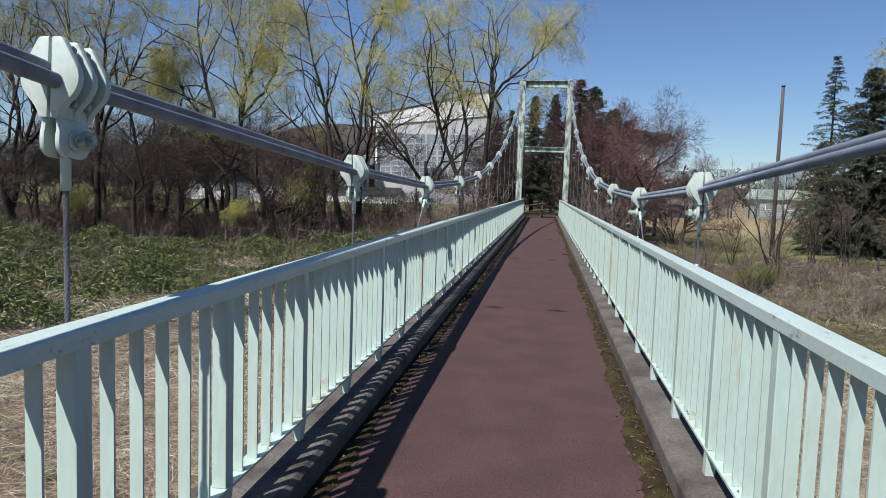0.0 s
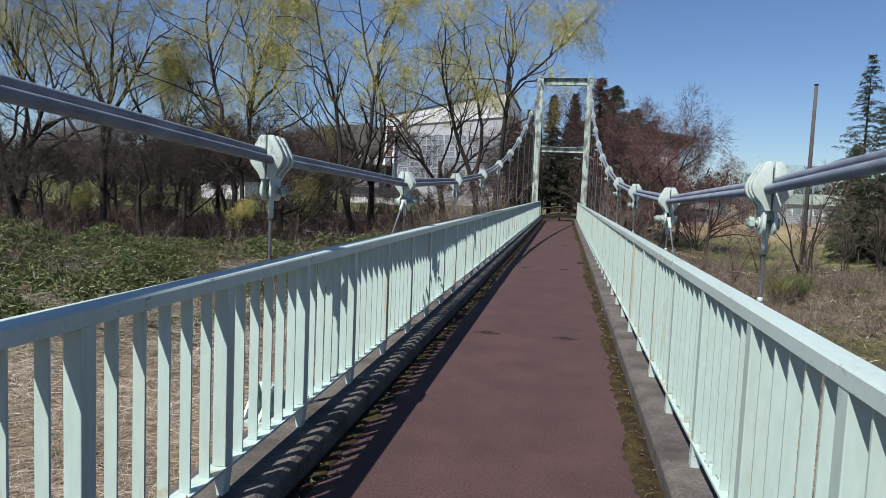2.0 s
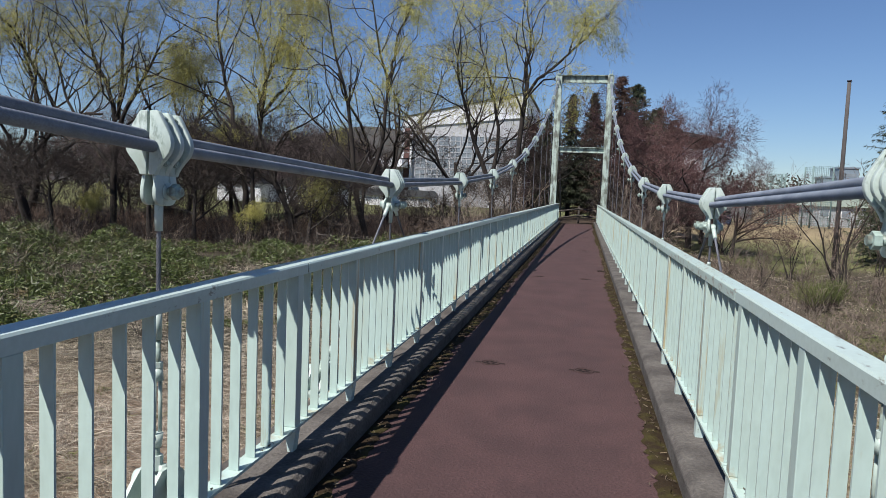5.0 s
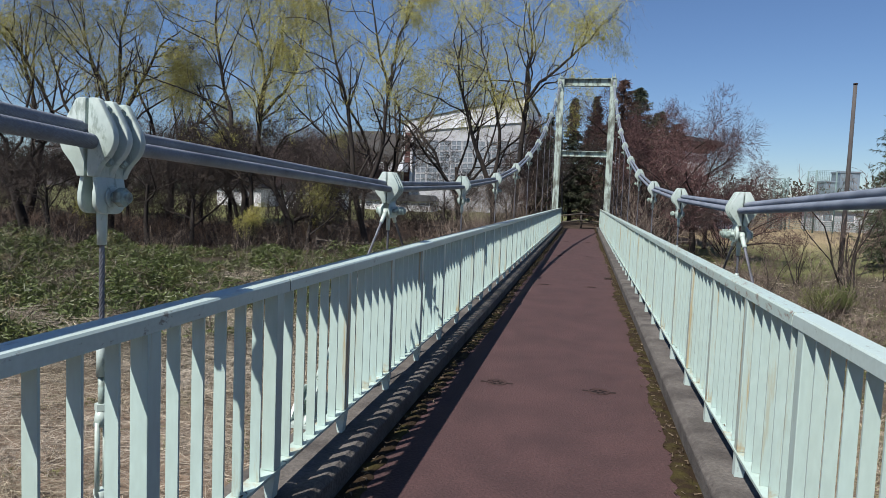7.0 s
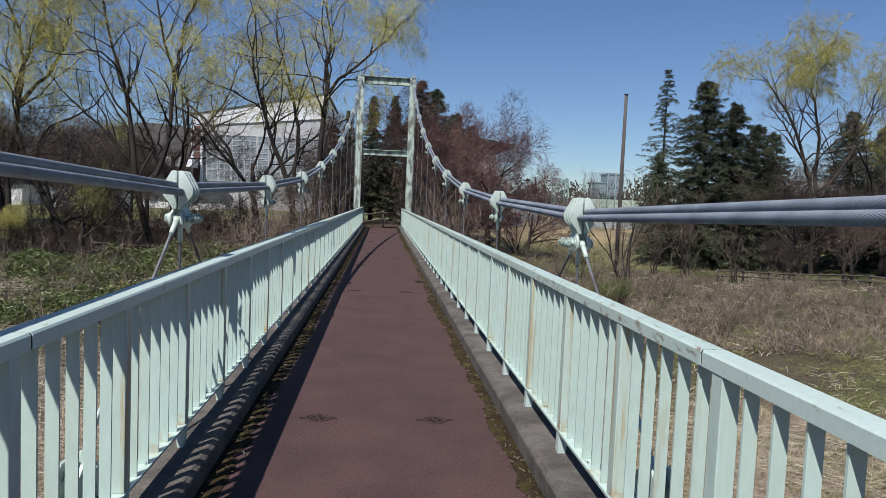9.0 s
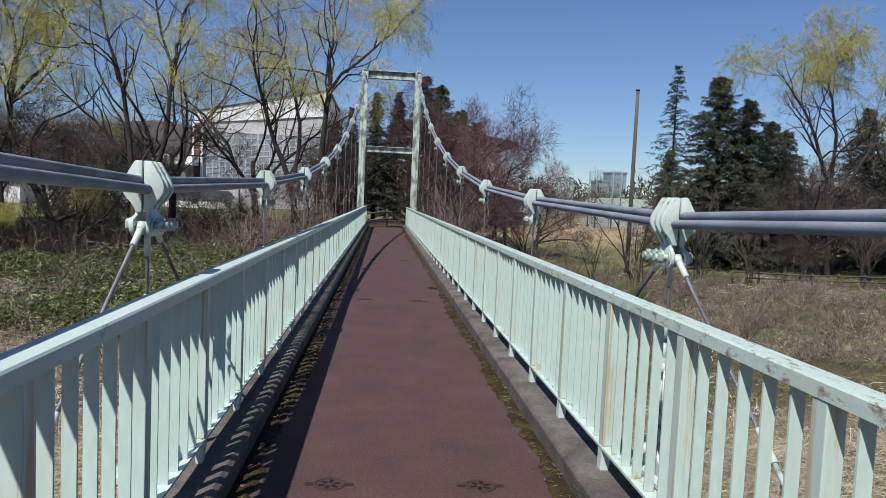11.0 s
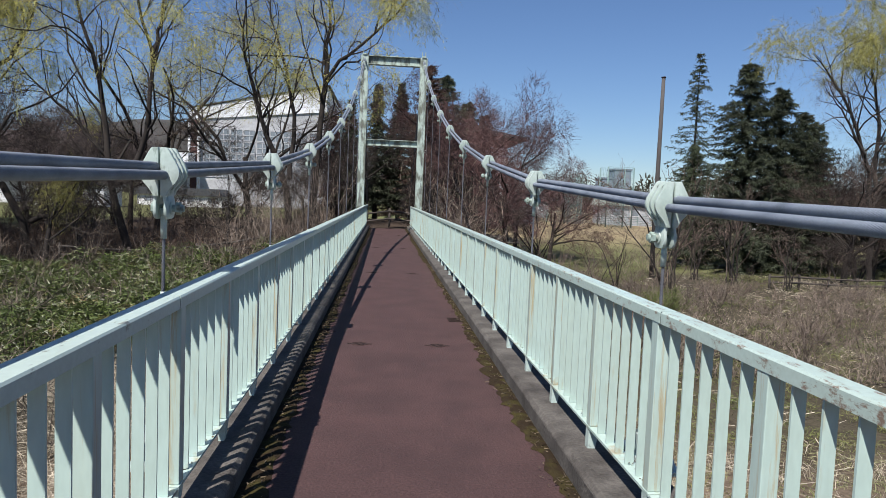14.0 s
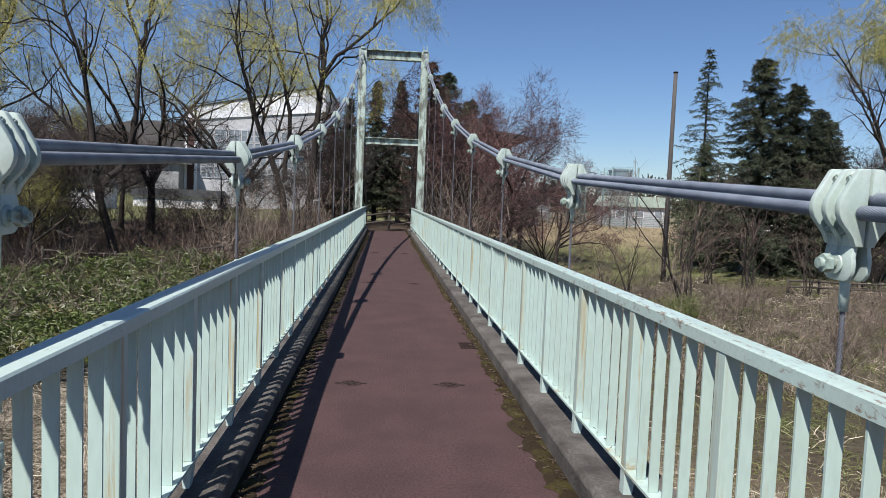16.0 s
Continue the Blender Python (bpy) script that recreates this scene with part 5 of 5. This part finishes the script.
scatter_blades("bank_grass", "pale dead grass and green shoots on the far bank", 6000, (3, 36, 20, 46), (0.10, 0.28), (0.010, 0.024), STRAW, 15, lean=0.9, clump=0.35)
scatter_blades("bank_shoots", "fresh green grass on the far bank", 30000, (3, 36, 26, 50, lambda x, y: patches(x, y, 2.5, 14) > 0.45), (0.1, 0.3), (0.012, 0.026), GRASS, 16, lean=0.6, clump=0.4)
thicket("lawn_shrubs", "bare brown shrubs scattered before the lawn", 26, (7, 24, 29, 43), (0.9, 2.6), TWIG_SHADE, 33, lean=0.9, thick=0.013)
thicket("dark_shrubs", "dark leafless shrubs standing in the pale thicket", 14, (12, 40, 28, 41), (1.0, 1.9), TWIG_BROWN, 29, lean=0.9)
thicket("bank_saplings", "thin pale leafless shrubs on the river bank", 420, (-32, 34, 20, 42), (0.8, 2.8), TWIG_GREY, 27, lambda x, y: (x < -5) | ((x > 7) & (x < 15) & (y > 27)), thick=0.013)
thicket("wood_edge_thicket", "dark leafless undergrowth below the willows", 700, (-45, -2, 40, 52), (0.6, 1.9), TWIG_BROWN, 22, thick=0.016)
thicket("brush_belt", "dense russet brown brush below the willows", 600, (-40, -4, 45, 52), (0.8, 2.1), TWIG_RUSSET, 31, lean=0.9, thick=0.018)
thicket("far_thicket", "dark brown leafless wood behind the willows", 420, (-70, 0, 58, 78), (1.5, 3.6), TWIG_BROWN, 25, thick=0.022)
thicket("shade_thicket", "dark leafless undergrowth below the conifers", 20, (15, 46, 43, 58), (0.3, 0.8), TWIG_BROWN, 26)
thicket("tower_thicket", "tall leafless shrubs beside the bridge tower", 110, (-8, 7, 37, 47), (1.5, 4.6), TWIG_GREY, 23, lambda x, y: x < 4.6, lean=0.45)
thicket("sapling_thicket", "thin bare saplings at the field's edge", 6, (11.5, 17.0, 43, 48), (2.0, 4.5), TWIG_GREY, 24, lean=0.5, thick=0.012)


# ---- pole and far things ----
def build_pole():
    p = thing("utility_pole", "bare weathered wooden pole", "pole")
    z = float(ground_z(13.94, 45.0))
    p.location = (13.94, 45.0, z)
    bm = bmesh.new()
    rod(bm, (0, 0, -0.2), (0, 0, 8.34 - z), 0.135, 12, 0.095)
    part("shaft", bm, POLE_WOOD, p)
    bm = bmesh.new()
    rod(bm, (0, 0, 8.34 - z), (0, 0, 8.40 - z), 0.12, 12)
    part("cap", bm, IRON, p)


build_pole()


def build_fence(name, y, x0, x1, h=1.0):
    f = thing(name, "weathered wooden two-rail park fence", "fence", "park fences")
    n = int((x1 - x0) / 1.5)
    for i in range(n + 1):
        x = x0 + (x1 - x0) * i / n
        gz = float(ground_z(x, y))
        bm = bmesh.new()
        rod(bm, (x, y, gz - 0.1), (x, y, gz + h), 0.06, 8)
        part("post", bm, WOOD, f)
        if i < n:
            x2 = x0 + (x1 - x0) * (i + 1) / n
            g2 = float(ground_z(x2, y))
            for hh in (0.45, 0.85):
                bm = bmesh.new()
                rod(bm, (x, y - 0.05, gz + hh * h), (x2, y - 0.05, g2 + hh * h), 0.045, 8)
                part("rail", bm, WOOD, f)


build_fence("fence", 46.2, -2.2, 2.2)
build_fence("fence", 43.4, -15.5, -6)
build_fence("fence", 41.5, 18.5, 36.5, 0.7)


def build_hall():
    h = thing("sports_hall", "large white hall with tapering white roof fascia and window wall", "building")
    X0, X1, Y, D = -33.0, -11.0, 130.0, 30.0
    g = -2.0
    part("wall", profile(bmesh.new(), [(X0 + 1.4, g), (X1, g), (X1, 15.1), (X0 + 1.4, 13.0)], Y, Y + D), HALL_WALL, h)
    bm = bmesh.new()
    profile(bm, [(X0, 14.7), (X1 + 0.5, 19.5), (X1 + 0.5, 15.2), (X0, 12.9)], Y - 0.25, Y + D)
    part("fascia", bm, ROOF_METAL, h, "white metal roof fascia")
    bm = bmesh.new()
    profile(bm, [(X0 - 0.4, 14.71), (X1 + 0.9, 19.59), (X1 + 0.9, 19.75), (X0 - 0.4, 14.87)], Y - 0.45, Y + D)
    part("roof", bm, DARK_ROOF, h, "thin dark roof edge")
    part("corner_column", new_box(X0, X0 + 0.35, Y - 0.8, Y + 0.3, g, 12.88), WHITE_WALL, h)
    part("corner_column", new_box(X0 + 1.5, X0 + 1.85, Y - 0.8, Y - 0.01, g, 12.88), WHITE_WALL, h)
    part("brick_pier", new_box(X0 + 0.36, X0 + 1.38, Y - 0.6, Y + 0.3, g, 12.8), BRICK_RED, h, "red-brown panel")
    for j in range(5):
        part("pier_joint", new_box(X0 + 0.36, X0 + 1.38, Y - 0.66, Y - 0.605, 7.2 + j * 1.15, 7.35 + j * 1.15), GREY_WALL, h)
    for i in range(9):
        for j in range(4):
            x, z = X0 + 2.4 + i * 2.15, 3.6 + j * 2.05
            w = thing("window", "", "")
            w.parent = h
            bm = bmesh.new()
            for a, b, c, d in ((0, 2.0, 0, 0.12), (0, 2.0, 1.8, 1.92), (0, 0.12, 0.12, 1.8), (1.88, 2.0, 0.12, 1.8), (0.95, 1.05, 0.12, 1.8), (0.12, 1.88, 0.9, 1.0)):
                box(bm, x + a, x + b, Y - 0.14, Y - 0.01, z + c, z + d)
            part("frame", bm, HALL_WALL, w)
            part("pane", new_box(x + 0.1, x + 1.9, Y - 0.07, Y - 0.04, z + 0.1, z + 1.85), GLASS, w)
    part("annex", new_box(X0 - 5, X0 - 0.01, Y - 4, Y + 8, g, 5.6), GREY_WALL, h)
    part("annex_roof", new_box(X0 - 5.4, X0 + 1.2, Y - 4.8, Y + 8, 5.61, 7.2), ROOF_METAL, h)


build_hall()


def build_lodge():
    h = thing("lodge", "pale building with a thin dark sloping roof behind the trees", "building")
    Y = 84.0
    part("wall", new_box(3.0, 12.6, Y, Y + 12, -1.6, 7.2), WHITE_WALL, h)
    bm = bmesh.new()
    profile(bm, [(2.0, 9.9), (14.3, 8.0), (14.3, 8.35), (2.0, 10.25)], Y - 1.5, Y + 13)
    part("roof", bm, DARK_ROOF, h)
    for i in range(3):
        w = part("window", new_box(4.2 + i * 2.8, 6.2 + i * 2.8, Y - 0.08, Y - 0.01, 1.0, 4.4), DARK_ROOF, h)
        part("pane", new_box(4.35 + i * 2.8, 6.05 + i * 2.8, Y - 0.12, Y - 0.085, 1.15, 4.25), GLASS, w)


build_lodge()


def build_net_cage(x, y, w, top):
    c = thing("net_cage", "tall ball-stop netting of pale green mesh on poles", "net cage", "ball-stop nets", at=(x, y, float(ground_z(x, y))))
    for sx in (0.0, w):
        for sy in (0.0, w):
            bm = bmesh.new()
            rod(bm, (sx, sy, -0.2), (sx, sy, top), 0.09, 8)
            part("pole", bm, NET, c)
    n = 16
    for sy in (0.0, w):
        p0 = [(w * i / n, sy, 0.0) for i in range(1, n)] + [(0.0, sy, top * j / 28) for j in range(1, 29)]
        p1 = [(w * i / n, sy, top) for i in range(1, n)] + [(w, sy, top * j / 28) for j in range(1, 29)]
        r = np.full(len(p0), 0.011)
        v, f = tubes(p0, p1, r, r, 3)
        mesh_part("net", raw_mesh("net", v, f, NET), c)


build_net_cage(25.0, 88, 3.0, 6.9)
build_net_cage(21.6, 92, 1.6, 6.0)


def build_field_fence():
    f = thing("wire_fence", "low green wire fence along the far side of the field", "fence", "field fences")
    for i in range(26):
        x = 6 + i * 2.4
        z = float(ground_z(x, 98))
        bm = bmesh.new()
        rod(bm, (x, 98, z - 0.1), (x, 98, z + 1.6), 0.05, 6)
        part("post", bm, NET, f)
    for k in range(7):
        bm = bmesh.new()
        z = float(ground_z(36, 98)) + 0.2 + k * 0.22
        rod(bm, (6, 98, z), (66, 98, z), 0.025, 5)
        part("wire", bm, NET, f)


build_field_fence()


def build_far_wood():
    """Distant mixed trees, too small to tell apart."""
    rng = np.random.default_rng(77)
    n = 520
    ang = rng.uniform(-1.05, 1.05, n)
    dist = rng.uniform(170, 260, n)
    x, y = np.sin(ang) * dist, np.cos(ang) * dist
    h = rng.uniform(7.0, 12.0, n)
    k = np.repeat(np.arange(n), 90)
    m = len(k)
    u = rng.normal(size=(m, 3))
    u /= np.linalg.norm(u, axis=1, keepdims=True)
    u *= rng.uniform(0.3, 1.0, (m, 1)) ** 0.5
    p0 = np.stack([x[k] + u[:, 0] * h[k] * 0.42, y[k] + u[:, 1] * h[k] * 0.42, -2 + h[k] * (0.55 + 0.45 * u[:, 2])], axis=1)
    p1 = p0 + rng.normal(size=(m, 3)) * np.array([0.5, 0.5, 0.7])
    v, f = ribbons(p0, p1, rng.uniform(0.25, 0.6, m), rng)
    tagged(new("far_wood", raw_mesh("far_wood", v, f, FAR_LEAF)), "distant brown and green wood along the horizon", "wood", kind="stuff")


build_far_wood()


def build_house(x, y, w, d, hgt, label, wall=None, roof=None):
    h = thing("house", label, "house", "distant houses", at=(x, y, float(ground_z(x, y))))
    part("wall", new_box(-w / 2, w / 2, -d / 2, d / 2, -0.3, hgt), wall or WHITE_WALL, h)
    bm = bmesh.new()
    profile(bm, [(-w / 2 - 0.4, hgt), (w / 2 + 0.4, hgt), (w / 2 - 0.5, hgt + d * 0.22), (-w / 2 + 0.5, hgt + d * 0.22)], -d / 2 - 0.4, d / 2 + 0.4)
    part("roof", bm, roof or DARK_ROOF, h)
    n = max(1, int(w / 2.5))
    for i in range(n):
        xx = -w / 2 + (i + 0.5) * w / n
        win = part("window", new_box(xx - 0.6, xx + 0.6, -d / 2 - 0.06, -d / 2 - 0.002, hgt * 0.45, hgt * 0.8), WHITE_WALL, h)
        part("pane", new_box(xx - 0.5, xx + 0.5, -d / 2 - 0.08, -d / 2 - 0.065, hgt * 0.48, hgt * 0.78), GLASS, win)


for x, y, w, d, hgt, label in [(16.2, 90, 1.6, 1.4, 1.35, "small white shed at the field's edge"), (32.0, 101, 7.5, 6, 2.5, "grey single-storey house with a pale green roof beyond the field"), (22, 128, 10, 6, 2.8, "low grey house beyond the field"),
                               (-50, 104, 7, 8, 2.6, "white low house behind the trees"), (-38, 100, 8, 6, 2.6, "white shed behind the trees"), (-30, 117, 12, 5, 1.7, "long low white building beside the hall"), (52, 100, 8, 7, 3.0, "white house behind the trees")]:
    build_house(x, y, w, d, hgt, label, *((HALL_WALL, GREEN_ROOF) if "green roof" in label else (GREY_WALL, None) if "grey" in label else ()))


def build_block(x, y, w, d, top, storeys):
    b = thing("apartment_block", "distant grey apartment block on the horizon", "building", "distant blocks", at=(x, y, -2.0))
    part("wall", new_box(-w / 2, w / 2, -d / 2, d / 2, 0, top), HAZE_WALL, b)
    part("roof", new_box(-w / 2 - 0.3, w / 2 + 0.3, -d / 2 - 0.3, d / 2 + 0.3, top + 0.004, top + 0.6), HAZE_WALL, b)
    for k in range(storeys):
        z = 2.0 + k * (top - 2.5) / storeys
        part("window_band", new_box(-w / 2 + 0.8, w / 2 - 0.8, -d / 2 - 0.06, -d / 2 - 0.004, z, z + 1.3), GLASS, b)


build_block(91.0, 300, 4.5, 10, 14.5, 5)
build_block(99.0, 305, 7.0, 10, 18.5, 6)


def build_hill(name, x, y, w, d, h, seed):
    rng = np.random.default_rng(seed)
    n, m = 60, 14
    u, v = np.meshgrid(np.linspace(-1, 1, n), np.linspace(-1, 1, m))
    z = h * (1 - u ** 2) ** 1.2 * (1 - v ** 2) * (1 + 0.1 * np.sin(u * 9 + seed)) + rng.normal(size=u.shape) * h * 0.03
    verts = np.stack([x + u * w, y + v * d, z - 4], axis=2).reshape(-1, 3)
    i, j = np.meshgrid(np.arange(m - 1), np.arange(n - 1), indexing="ij")
    a = (i * n + j).ravel()
    me = raw_mesh(name, verts, np.stack([a, a + 1, a + n + 1, a + n], axis=1), HILL, smooth=True)
    tagged(new(name, me), "low wooded hill in the distance", "hill", kind="structure")


build_hill("backdrop", -130, 420, 220, 120, 38, 1)
build_hill("backdrop", 250, 900, 700, 150, 17, 2)
